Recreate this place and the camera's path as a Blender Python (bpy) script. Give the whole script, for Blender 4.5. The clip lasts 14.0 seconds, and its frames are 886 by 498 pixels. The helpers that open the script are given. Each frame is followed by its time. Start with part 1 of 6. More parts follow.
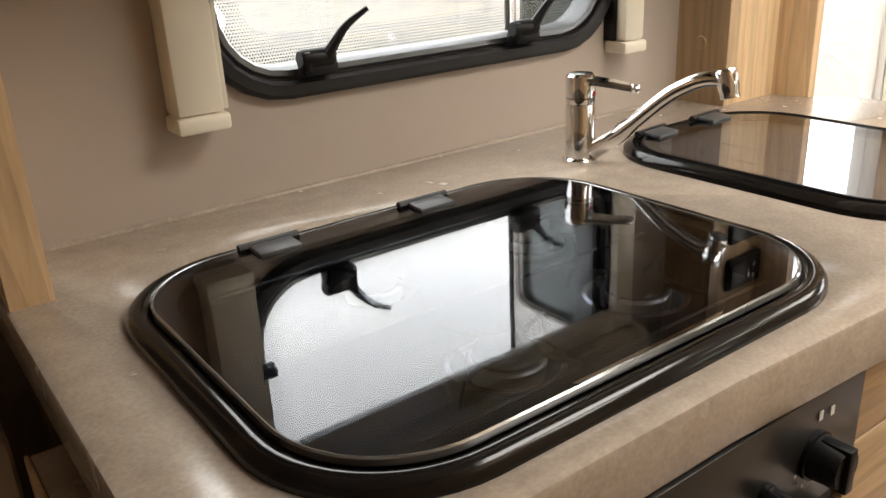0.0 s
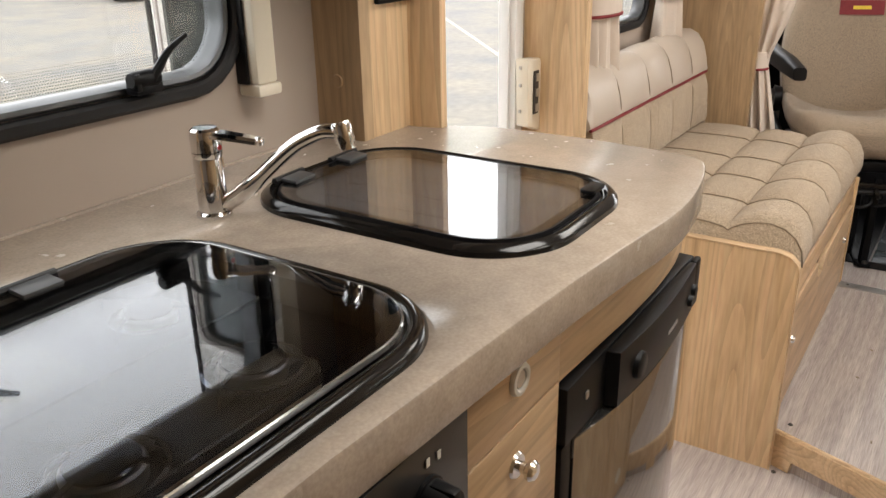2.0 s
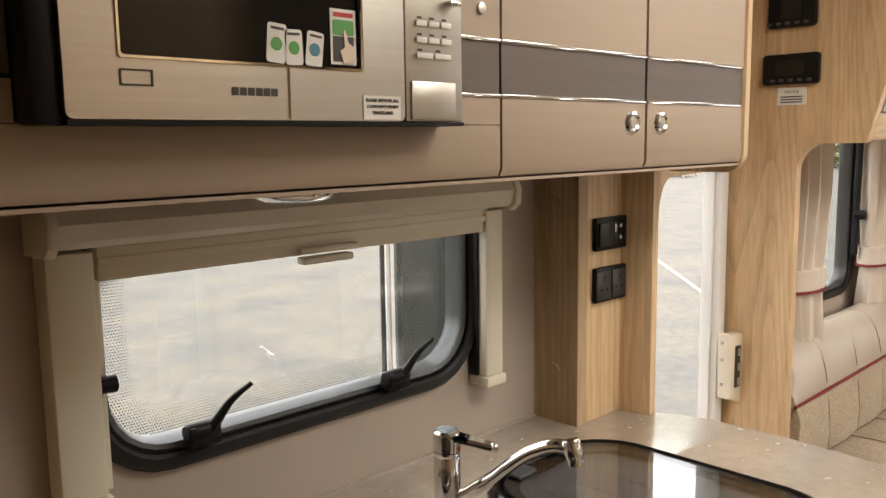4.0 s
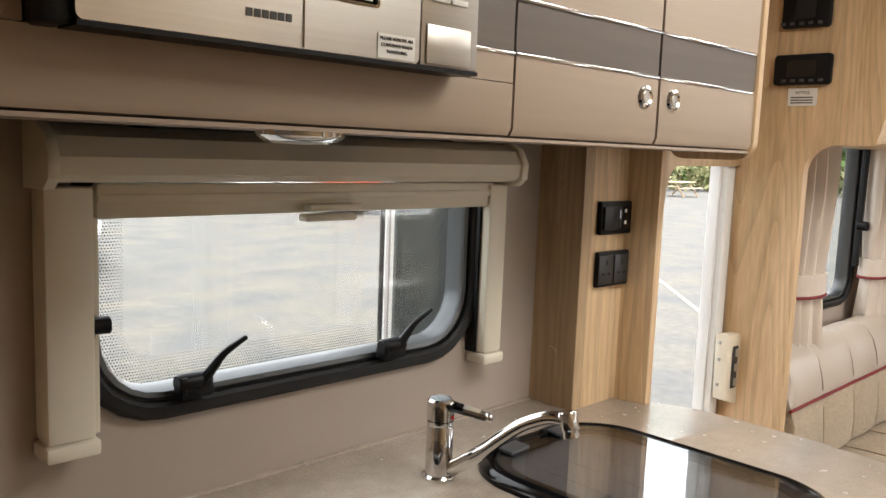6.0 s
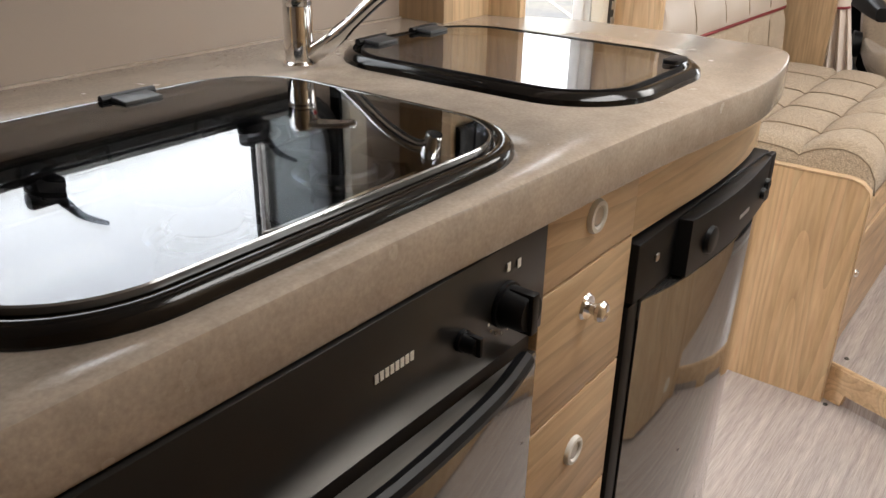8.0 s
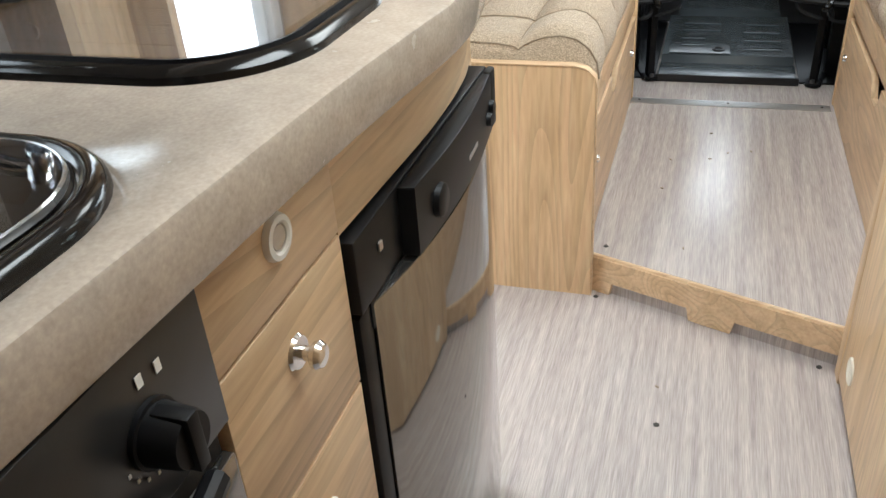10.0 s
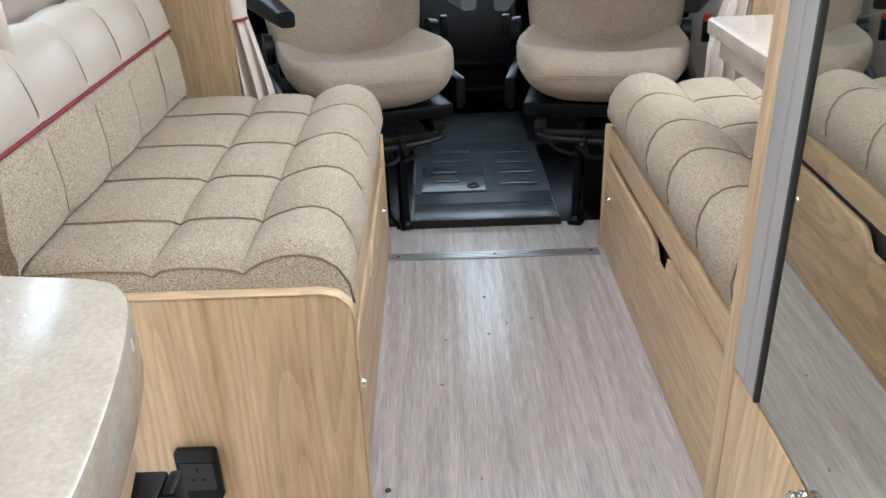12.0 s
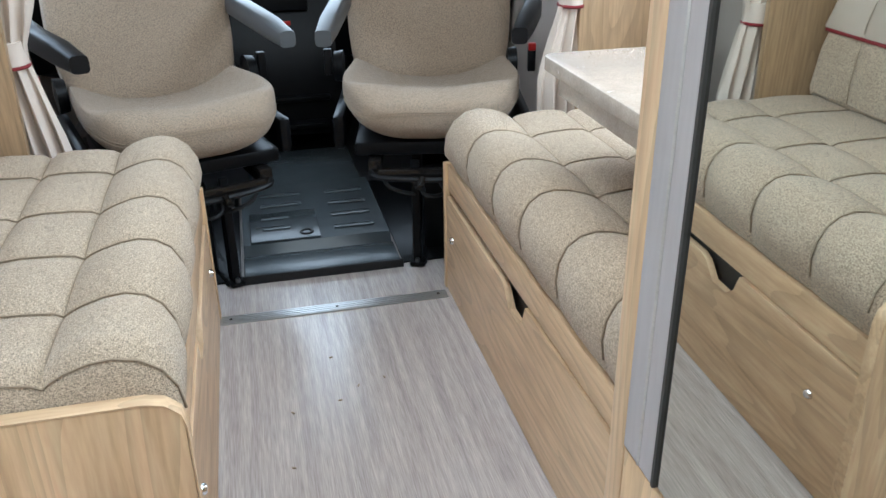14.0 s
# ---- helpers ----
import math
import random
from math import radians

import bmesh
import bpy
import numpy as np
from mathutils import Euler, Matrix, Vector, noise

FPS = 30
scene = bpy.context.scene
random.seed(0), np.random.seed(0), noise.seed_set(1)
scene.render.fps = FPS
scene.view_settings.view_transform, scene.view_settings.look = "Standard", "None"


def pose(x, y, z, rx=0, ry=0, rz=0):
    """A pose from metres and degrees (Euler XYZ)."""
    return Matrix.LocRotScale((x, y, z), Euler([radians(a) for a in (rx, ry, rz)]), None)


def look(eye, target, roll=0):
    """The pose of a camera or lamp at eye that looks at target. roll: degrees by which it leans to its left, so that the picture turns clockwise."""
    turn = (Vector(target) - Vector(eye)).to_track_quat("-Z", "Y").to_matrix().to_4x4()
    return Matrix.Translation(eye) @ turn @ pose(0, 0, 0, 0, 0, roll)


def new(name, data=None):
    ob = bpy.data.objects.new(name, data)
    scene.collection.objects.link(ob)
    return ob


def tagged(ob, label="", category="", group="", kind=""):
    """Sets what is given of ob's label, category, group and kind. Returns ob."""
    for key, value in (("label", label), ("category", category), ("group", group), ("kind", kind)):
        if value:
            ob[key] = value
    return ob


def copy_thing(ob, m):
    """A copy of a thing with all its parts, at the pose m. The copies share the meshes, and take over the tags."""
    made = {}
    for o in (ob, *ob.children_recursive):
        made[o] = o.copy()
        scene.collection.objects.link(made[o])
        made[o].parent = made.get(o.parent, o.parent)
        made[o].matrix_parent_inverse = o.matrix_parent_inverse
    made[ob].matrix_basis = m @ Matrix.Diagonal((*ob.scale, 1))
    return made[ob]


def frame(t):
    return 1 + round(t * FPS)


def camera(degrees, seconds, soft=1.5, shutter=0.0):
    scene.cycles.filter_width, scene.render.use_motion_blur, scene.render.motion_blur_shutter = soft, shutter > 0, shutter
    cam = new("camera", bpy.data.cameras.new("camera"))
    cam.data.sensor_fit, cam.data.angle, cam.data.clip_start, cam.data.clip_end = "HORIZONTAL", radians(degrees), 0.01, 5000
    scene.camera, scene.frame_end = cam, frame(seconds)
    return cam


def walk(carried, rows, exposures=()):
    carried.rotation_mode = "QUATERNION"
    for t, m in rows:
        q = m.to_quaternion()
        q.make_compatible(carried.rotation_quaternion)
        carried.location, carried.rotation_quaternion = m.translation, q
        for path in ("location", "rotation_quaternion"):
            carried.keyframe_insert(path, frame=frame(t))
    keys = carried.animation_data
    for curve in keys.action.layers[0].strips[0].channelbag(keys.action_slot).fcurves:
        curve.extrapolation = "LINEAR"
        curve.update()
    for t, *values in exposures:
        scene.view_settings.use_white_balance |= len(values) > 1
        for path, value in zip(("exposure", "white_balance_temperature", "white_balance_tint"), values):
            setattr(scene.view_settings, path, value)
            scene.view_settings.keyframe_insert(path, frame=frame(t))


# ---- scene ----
cam = camera(56.7, 14.0)
PATH = [
    (0, (0.082, 0.004, 1.201), (1.165, 1.516, 0.464), -2.9),
    (0.5, (0.086, 0.015, 1.193), (1.285, 1.38, 0.357), -2.1),
    (1, (0.153, -0.013, 1.213), (1.51, 1.174, 0.347), -1.7),
    (1.5, (0.175, -0.033, 1.226), (1.653, 1.029, 0.395), -1.3),
    (2, (0.162, -0.046, 1.25), (1.712, 0.972, 0.501), -1.0),
    (2.5, (0.143, -0.045, 1.279), (1.716, 1.006, 0.629), -0.5),
    (3, (0.115, -0.041, 1.313), (1.678, 1.094, 0.794), -0.6),
    (3.5, (0.086, -0.043, 1.375), (1.565, 1.246, 0.99), -0.9),
    (4, (0.062, -0.041, 1.409), (1.454, 1.37, 1.145), -0.8),
    (4.2, (0.054, -0.041, 1.423), (1.417, 1.406, 1.202), -0.7),
    (6.3, (0.066, -0.031, 1.33), (1.466, 1.372, 1.065), 2.6),
    (6.5, (0.073, -0.059, 1.313), (1.462, 1.346, 1.004), 1.5),
    (7, (0.081, -0.042, 1.242), (1.517, 1.271, 0.78), 1.3),
    (7.5, (0.094, -0.045, 1.17), (1.544, 1.157, 0.498), 1.0),
    (7.7, (0.088, -0.057, 1.155), (1.525, 1.111, 0.4), 1.1),
    (9.8, (0.292, -0.006, 1.114), (1.885, 0.596, 0.065), -4.1),
    (10, (0.344, 0.0, 1.116), (1.961, 0.563, 0.083), -4.4),
    (10.5, (0.475, 0.02, 1.138), (2.177, 0.41, 0.162), -4.1),
    (11, (0.617, 0.089, 1.159), (2.383, 0.275, 0.238), -3.2),
    (11.5, (0.741, 0.087, 1.161), (2.528, 0.142, 0.264), -2.4),
    (12, (0.865, 0.061, 1.173), (2.652, 0.062, 0.275), -2.0),
    (12.5, (0.911, 0.049, 1.173), (2.695, 0.007, 0.271), -1.8),
    (13, (0.931, 0.044, 1.174), (2.713, -0.06, 0.271), -1.6),
    (13.5, (0.965, 0.069, 1.182), (2.743, -0.109, 0.282), -1.4),
    (14, (1.034, 0.072, 1.18), (2.79, -0.338, 0.316), -0.8),
]
walk(cam, [(t, look(eye, target, roll)) for t, eye, target, roll in PATH],
     exposures=[(0.0, 1.58, 6900, 10), (1.5, 1.28, 6750, 11), (3.0, 1.05, 6800, 11), (4.2, 1.05, 7050, 11), (6.5, 1.18, 6450, 9), (7.7, 1.22, 6500, 11), (10.0, 1.62, 5850, 3), (11.0, 1.26, 5600, 2), (12.0, 1.42, 5400, 2), (14.0, 1.46, 5200, 1)])

# ---- light ----
world = bpy.data.worlds.new("world")
scene.world = world
world.use_nodes = True
wn, wl = world.node_tree.nodes, world.node_tree.links
sky = wn.new("ShaderNodeTexSky")
sky.sky_type, sky.sun_disc = "NISHITA", False
sky.sun_elevation, sky.sun_rotation = radians(75), radians(198)
sky.air_density, sky.dust_density, sky.ozone_density = 1.0, 4.0, 0.5
grey = wn.new("ShaderNodeHueSaturation")  # overcast: little colour left in the sky
grey.inputs["Saturation"].default_value = 0.13
grey.inputs["Value"].default_value = 4.0
wl.new(sky.outputs[0], grey.inputs["Color"])
wl.new(grey.outputs[0], wn["Background"].inputs["Color"])
wn["Background"].inputs["Strength"].default_value = 0.15


def lamp(name, kind, m, energy, colour=(1, 1, 1), size=(1, 1)):
    data = bpy.data.lights.new(name, kind)
    data.energy, data.color = energy, colour
    if kind == "AREA":
        data.shape, data.size, data.size_y = "RECTANGLE", size[0], size[1]
    else:
        data.angle = radians(size[0])
    ob = new(name, data)
    ob.matrix_world = m
    return ob


lamp("sun", "SUN", look((0, 0, 10), (0.8, 2.4, 0)), 0.7, (1, 0.98, 0.95), (30, 30))
# daylight: two fills added under the closed ceiling, far side window and windscreen
lamp("kitchen_fill_lamp", "AREA", look((1.12, -0.05, 1.93), (1.12, -0.05, 0)), 5.0, (1, 0.98, 0.95), (0.7, 0.4))
lamp("lounge_fill_lamp", "AREA", look((2.4, -0.1, 1.93), (2.4, -0.1, 0)), 4.3, (1, 0.97, 0.92), (0.7, 0.5))
# assumed side window, out of view over the second sofa
lamp("side_window_lamp", "AREA", look((2.4, -1.0, 1.25), (2.4, 0, 1.0)), 2.6, (1, 1, 1), (0.8, 0.45))
lamp("windscreen_lamp", "AREA", look((4.9, -0.08, 1.45), (3.0, -0.08, 0.6)), 1.5, (1, 1, 1), (1.5, 0.6))


# ---- materials ----
def shader(name, base, rough=0.5, metal=0.0, other=None, scale=8.0, stretch=(1, 1, 1), amount=0.5, fine=0.0, bump=0.0, bump_scale=None, detail=4.0, spec=0.5, coat=0.0, rough_var=0.0):
    """A surface of two tones mixed by stretched noise, with fine relief of the same noise."""
    mat = bpy.data.materials.new(name)
    mat.use_nodes = True
    n, l = mat.node_tree.nodes, mat.node_tree.links
    p = n["Principled BSDF"]
    p.inputs["Base Color"].default_value = (*base, 1)
    p.inputs["Roughness"].default_value = rough
    p.inputs["Metallic"].default_value = metal
    p.inputs["Specular IOR Level"].default_value = spec
    p.inputs["Coat Weight"].default_value = coat
    p.inputs["Coat Roughness"].default_value = 0.08
    co = n.new("ShaderNodeTexCoord")
    mp = n.new("ShaderNodeMapping")
    mp.inputs["Scale"].default_value = stretch
    l.new(co.outputs["Object"], mp.inputs["Vector"])
    nz = n.new("ShaderNodeTexNoise")
    nz.inputs["Scale"].default_value, nz.inputs["Detail"].default_value = scale, detail
    l.new(mp.outputs[0], nz.inputs["Vector"])
    if other:
        ramp = n.new("ShaderNodeValToRGB")
        ramp.color_ramp.elements[0].position, ramp.color_ramp.elements[1].position = 0.5 - 0.25 / max(amount, 0.1) * 0.5, 0.5 + 0.25 / max(amount, 0.1) * 0.5
        ramp.color_ramp.elements[0].color, ramp.color_ramp.elements[1].color = (*base, 1), (*other, 1)
        l.new(nz.outputs["Fac"], ramp.inputs["Fac"])
        out = ramp.outputs["Color"]
        if fine:
            n2 = n.new("ShaderNodeTexNoise")
            n2.inputs["Scale"].default_value, n2.inputs["Detail"].default_value = scale * 7, 3
            l.new(mp.outputs[0], n2.inputs["Vector"])
            mix = n.new("ShaderNodeMix")
            mix.data_type, mix.blend_type = "RGBA", "OVERLAY"
            mix.inputs["Factor"].default_value = fine
            l.new(out, mix.inputs["A"])
            l.new(n2.outputs["Fac"], mix.inputs["B"])
            out = mix.outputs["Result"]
        l.new(out, p.inputs["Base Color"])
    if rough_var:
        mr = n.new("ShaderNodeMapRange")
        mr.inputs["To Min"].default_value, mr.inputs["To Max"].default_value = max(0.02, rough - rough_var), rough + rough_var
        l.new(nz.outputs["Fac"], mr.inputs["Value"])
        l.new(mr.outputs[0], p.inputs["Roughness"])
    if bump:
        bn = n.new("ShaderNodeBump")
        bn.inputs["Strength"].default_value, bn.inputs["Distance"].default_value = bump, 0.002
        if bump_scale:
            n3 = n.new("ShaderNodeTexNoise")
            n3.inputs["Scale"].default_value = bump_scale
            l.new(mp.outputs[0], n3.inputs["Vector"])
            l.new(n3.outputs["Fac"], bn.inputs["Height"])
        else:
            l.new(nz.outputs["Fac"], bn.inputs["Height"])
        l.new(bn.outputs[0], p.inputs["Normal"])
    return mat


def wood(name, base, dark, grain):
    """Printed oak: fine streaks along the grain, with arched growth lines here and there."""
    dark = tuple(k * c for k, c in zip((0.84, 0.82, 0.78), dark))
    stretch = {"x": (1, 10, 10), "y": (10, 1, 10), "z": (10, 10, 1)}[grain]
    mat = shader(name, base, 0.42, other=dark, scale=2.0, stretch=stretch, amount=0.5, fine=0.32, bump=0.06, rough_var=0.06, detail=5)
    n, l = mat.node_tree.nodes, mat.node_tree.links
    p = n["Principled BSDF"]
    co, mp, field = n.new("ShaderNodeTexCoord"), n.new("ShaderNodeMapping"), n.new("ShaderNodeTexNoise")
    mp.inputs["Scale"].default_value = tuple(0.55 * c for c in stretch)
    field.inputs["Scale"].default_value, field.inputs["Detail"].default_value = 1.6, 0.6
    l.new(co.outputs["Object"], mp.inputs["Vector"]), l.new(mp.outputs[0], field.inputs["Vector"])
    rings, mr, mix = n.new("ShaderNodeMath"), n.new("ShaderNodeMapRange"), n.new("ShaderNodeMix")
    many = n.new("ShaderNodeMath")
    many.operation = "MULTIPLY"
    many.inputs[1].default_value = 17.0
    rings.operation = "FRACT"
    l.new(field.outputs["Fac"], many.inputs[0]), l.new(many.outputs[0], rings.inputs[0])
    mr.inputs["From Min"].default_value = 0.45
    mr.inputs["To Min"].default_value, mr.inputs["To Max"].default_value = 1.04, 0.84
    l.new(rings.outputs[0], mr.inputs["Value"])
    mix.data_type, mix.blend_type = "RGBA", "MULTIPLY"
    mix.inputs["Factor"].default_value = 1
    l.new(p.inputs["Base Color"].links[0].from_socket, mix.inputs["A"]), l.new(mr.outputs[0], mix.inputs["B"])
    l.new(mix.outputs["Result"], p.inputs["Base Color"])
    return mat


def glass(name, tint, f0=0.05, power=5.0):
    """A tinted sheet: it lets tinted light through and mirrors more towards grazing angles."""
    mat = bpy.data.materials.new(name)
    mat.use_nodes = True
    n, l = mat.node_tree.nodes, mat.node_tree.links
    n.remove(n["Principled BSDF"])
    t, g, m = n.new("ShaderNodeBsdfTransparent"), n.new("ShaderNodeBsdfGlossy"), n.new("ShaderNodeMixShader")
    t.inputs["Color"].default_value = (*tint, 1)
    g.inputs["Roughness"].default_value = 0.01
    f = n.new("ShaderNodeLayerWeight")
    f.inputs["Blend"].default_value = 0.5
    pw, mr = n.new("ShaderNodeMath"), n.new("ShaderNodeMapRange")
    pw.operation = "POWER"
    pw.inputs[1].default_value = power
    mr.inputs["To Min"].default_value = f0
    l.new(f.outputs["Facing"], pw.inputs[0]), l.new(pw.outputs[0], mr.inputs["Value"])
    l.new(mr.outputs[0], m.inputs[0]), l.new(t.outputs[0], m.inputs[1]), l.new(g.outputs[0], m.inputs[2])
    l.new(m.outputs[0], n["Material Output"].inputs["Surface"])
    return mat


def woven(name, base, dark, size=430.0, low=0.64, high=1.30):
    """Tweed upholstery: flecks of pale and dark yarn with a lumpy relief."""
    mat = shader(name, base, 0.92, other=dark, scale=5, amount=0.3, spec=0.2)
    n, l = mat.node_tree.nodes, mat.node_tree.links
    p = n["Principled BSDF"]
    co = n.new("ShaderNodeTexCoord")
    yarns = []
    for stretch in ((0.38, 1.25, 0.7), (1.25, 0.38, 1.0)):
        mp = n.new("ShaderNodeMapping")
        mp.inputs["Scale"].default_value = stretch
        l.new(co.outputs["Object"], mp.inputs["Vector"])
        fleck = n.new("ShaderNodeTexNoise")
        fleck.inputs["Scale"].default_value, fleck.inputs["Detail"].default_value = size, 1.0
        l.new(mp.outputs[0], fleck.inputs["Vector"])
        yarns.append(fleck)
    both = n.new("ShaderNodeMath")
    both.operation = "ADD"
    l.new(yarns[0].outputs["Fac"], both.inputs[0]), l.new(yarns[1].outputs["Fac"], both.inputs[1])
    mr = n.new("ShaderNodeMapRange")
    mr.inputs["From Min"].default_value, mr.inputs["From Max"].default_value = 0.72, 1.28
    mr.inputs["To Min"].default_value, mr.inputs["To Max"].default_value = low, high
    l.new(both.outputs[0], mr.inputs["Value"])
    old = p.inputs["Base Color"].links[0].from_socket
    mix = n.new("ShaderNodeMix")
    mix.data_type, mix.blend_type = "RGBA", "MULTIPLY"
    mix.inputs["Factor"].default_value = 1
    l.new(old, mix.inputs["A"]), l.new(mr.outputs[0], mix.inputs["B"])
    l.new(mix.outputs["Result"], p.inputs["Base Color"])
    bn = n.new("ShaderNodeBump")
    bn.inputs["Strength"].default_value, bn.inputs["Distance"].default_value = 0.6, 0.002
    l.new(both.outputs[0], bn.inputs["Height"]), l.new(bn.outputs[0], p.inputs["Normal"])
    p.inputs["Sheen Weight"].default_value = 0.15
    return mat


OAK_Z = wood("oak_upright_grain", (0.70, 0.503, 0.305), (0.59, 0.405, 0.23), "z")
OAK_X = wood("oak_level_grain", (0.68, 0.493, 0.305), (0.58, 0.40, 0.235), "x")
OAK_Y = wood("oak_cross_grain", (0.68, 0.493, 0.305), (0.58, 0.40, 0.235), "y")
# oak darkened by a third; carries the shade on pillar side and over-door panel
DARK_OAK_Z = wood("dark_oak_upright_grain", (0.47, 0.335, 0.20), (0.39, 0.265, 0.15), "z")
TAUPE = shader("taupe_door_laminate", (0.395, 0.305, 0.232), 0.4, other=(0.365, 0.28, 0.21), scale=3, stretch=(1, 20, 30), amount=0.5, bump=0.04)
DARK_BAND = shader("brown_grey_band_laminate", (0.135, 0.108, 0.09), 0.38, other=(0.115, 0.092, 0.077), scale=3, stretch=(1, 20, 30), amount=0.5)
WALL = shader("taupe_wall_lining", (0.42, 0.352, 0.296), 0.6, other=(0.39, 0.328, 0.277), scale=5, amount=0.4, bump=0.05, bump_scale=300)
CEIL = shader("off_white_ceiling_lining", (0.75, 0.72, 0.67), 0.7, other=(0.71, 0.68, 0.63), scale=6, amount=0.4)
TOP = shader("beige_stone_laminate", (0.485, 0.412, 0.342), 0.25, other=(0.385, 0.323, 0.268), scale=38, amount=0.5, fine=0.25, bump=0.15, bump_scale=150, detail=6, rough_var=0.06, coat=0.45)
TOP.node_tree.nodes["Principled BSDF"].inputs["Coat Roughness"].default_value = 0.16
VINYL = shader("grey_brown_vinyl", (0.51, 0.46, 0.43), 0.25, other=(0.385, 0.34, 0.325), scale=2.6, stretch=(1, 26, 1), amount=0.75, fine=0.5, bump=0.05, rough_var=0.05, detail=6)
CREAM = shader("cream_plastic", (0.74, 0.68, 0.56), 0.36, other=(0.71, 0.65, 0.53), scale=4, amount=0.3)
BLACK = shader("black_plastic", (0.0045, 0.0045, 0.005), 0.42, other=(0.007, 0.007, 0.008), scale=30, amount=0.5, bump=0.03, spec=0.22)
RUBBER = shader("black_rubber", (0.010, 0.010, 0.011), 0.45, other=(0.014, 0.014, 0.015), scale=40, amount=0.5, spec=0.35)
GLOSS_BLACK = shader("gloss_black_enamel", (0.007, 0.006, 0.006), 0.12, other=(0.010, 0.009, 0.008), scale=20, amount=0.5, spec=0.33)
FRIDGE_FACE = shader("dark_mirror_fridge_face", (0.27, 0.26, 0.25), 0.05, metal=0.9, other=(0.25, 0.24, 0.23), scale=6, amount=0.5)
PANEL_BLACK = shader("matt_black_oven_panel", (0.016, 0.0155, 0.015), 0.3, other=(0.020, 0.0195, 0.019), scale=30, amount=0.5, spec=0.35)
CHROME = shader("chrome", (0.80, 0.80, 0.80), 0.07, metal=1.0)
STEEL = shader("brushed_steel", (0.55, 0.52, 0.48), 0.34, metal=0.9, other=(0.50, 0.47, 0.43), scale=6, stretch=(1, 30, 40), amount=0.6)
ALU = shader("aluminium_trim", (0.62, 0.63, 0.64), 0.33, metal=0.9, other=(0.55, 0.56, 0.57), scale=20, stretch=(20, 1, 1), amount=0.5)
ALU_DARK = shader("dull_aluminium_frame", (0.13, 0.135, 0.14), 0.35, metal=0.8, other=(0.105, 0.11, 0.115), scale=20, amount=0.5)
PROFILE = shader("taupe_grey_profile", (0.50, 0.465, 0.455), 0.35, other=(0.44, 0.405, 0.395), scale=10, stretch=(10, 10, 1), amount=0.5)
SOCKET = shader("black_socket_face", (0.022, 0.022, 0.023), 0.45)
DRAINER = shader("dim_steel_drainer", (0.33, 0.335, 0.34), 0.4, other=(0.29, 0.295, 0.30), scale=12, amount=0.5)
CAB_BLACK = shader("satin_black_cab_trim", (0.0035, 0.0035, 0.004), 0.35, other=(0.005, 0.005, 0.0055), scale=30, amount=0.5, spec=0.12)
GREY_TRIM = shader("grey_brown_trim", (0.30, 0.275, 0.265), 0.4, other=(0.25, 0.23, 0.22), scale=10, stretch=(10, 10, 1), amount=0.5)
WHITE = shader("white_paint", (0.78, 0.78, 0.77), 0.4, other=(0.74, 0.74, 0.73), scale=3, amount=0.4)
LABEL = shader("white_label", (0.75, 0.73, 0.68), 0.5)
INK = shader("dark_ink", (0.04, 0.035, 0.03), 0.6)
RED = shader("dark_red_piping", (0.20, 0.015, 0.02), 0.7, other=(0.16, 0.012, 0.016), scale=60, amount=0.5)
RED_PLASTIC = shader("red_plastic", (0.5, 0.02, 0.02), 0.35)
GREEN_INK = shader("green_print", (0.08, 0.32, 0.06), 0.5)
BLUE_INK = shader("blue_print", (0.05, 0.22, 0.30), 0.5)
SKIN_INK = shader("pale_print", (0.75, 0.60, 0.48), 0.5)
WEAVE = woven("beige_woven_upholstery", (0.455, 0.365, 0.266), (0.395, 0.312, 0.222), 620.0, 0.46, 1.40)
SEAT_WEAVE = woven("beige_cab_seat_cloth", (0.345, 0.270, 0.196), (0.315, 0.245, 0.178), 640, 0.55, 1.35)
LEATHER = shader("cream_leatherette", (0.475, 0.408, 0.338), 0.42, other=(0.445, 0.38, 0.314), scale=12, amount=0.4, bump=0.08, bump_scale=180)
DRAPE = shader("pale_curtain_cloth", (0.62, 0.54, 0.46), 0.85, other=(0.55, 0.47, 0.40), scale=30, stretch=(1, 1, 0.3), amount=0.5, bump=0.1)
STITCH = shader("brown_seam_thread", (0.27, 0.21, 0.145), 0.9)
GREY_ARM = shader("grey_armrest_plastic", (0.060, 0.063, 0.066), 0.42, other=(0.052, 0.055, 0.058), scale=20, amount=0.5)
MAT_PLASTIC = shader("dark_grey_moulded_plastic", (0.058, 0.070, 0.078), 0.27, other=(0.068, 0.081, 0.089), scale=15, amount=0.5, bump=0.1, bump_scale=300)
EDGE_GLASS = shader("polished_glass_edge", (0.30, 0.30, 0.30), 0.12, metal=0.7)
PAN_BLACK = shader("black_pan_enamel", (0.006, 0.0055, 0.005), 0.3, other=(0.009, 0.008, 0.007), scale=25, amount=0.5, spec=0.3)
CLEAR = glass("clear_acrylic", (0.96, 0.97, 0.965), 0.03)
SMOKED = glass("smoked_lid_glass", (0.58, 0.60, 0.64), 0.045, 3.7)
SINK_GLASS = glass("tinted_sink_lid_glass", (0.79, 0.80, 0.815), 0.05, 3.4)
DARK_GLASS = glass("dark_door_glass", (0.30, 0.32, 0.32), 0.05)
MIRROR = shader("mirror_silver", (0.72, 0.74, 0.70), 0.015, metal=1.0)
ASPHALT = shader("worn_asphalt", (0.034, 0.0345, 0.035), 0.8, other=(0.064, 0.057, 0.043), scale=1.3, amount=0.7, fine=0.5, bump=0.4, bump_scale=60, detail=10)
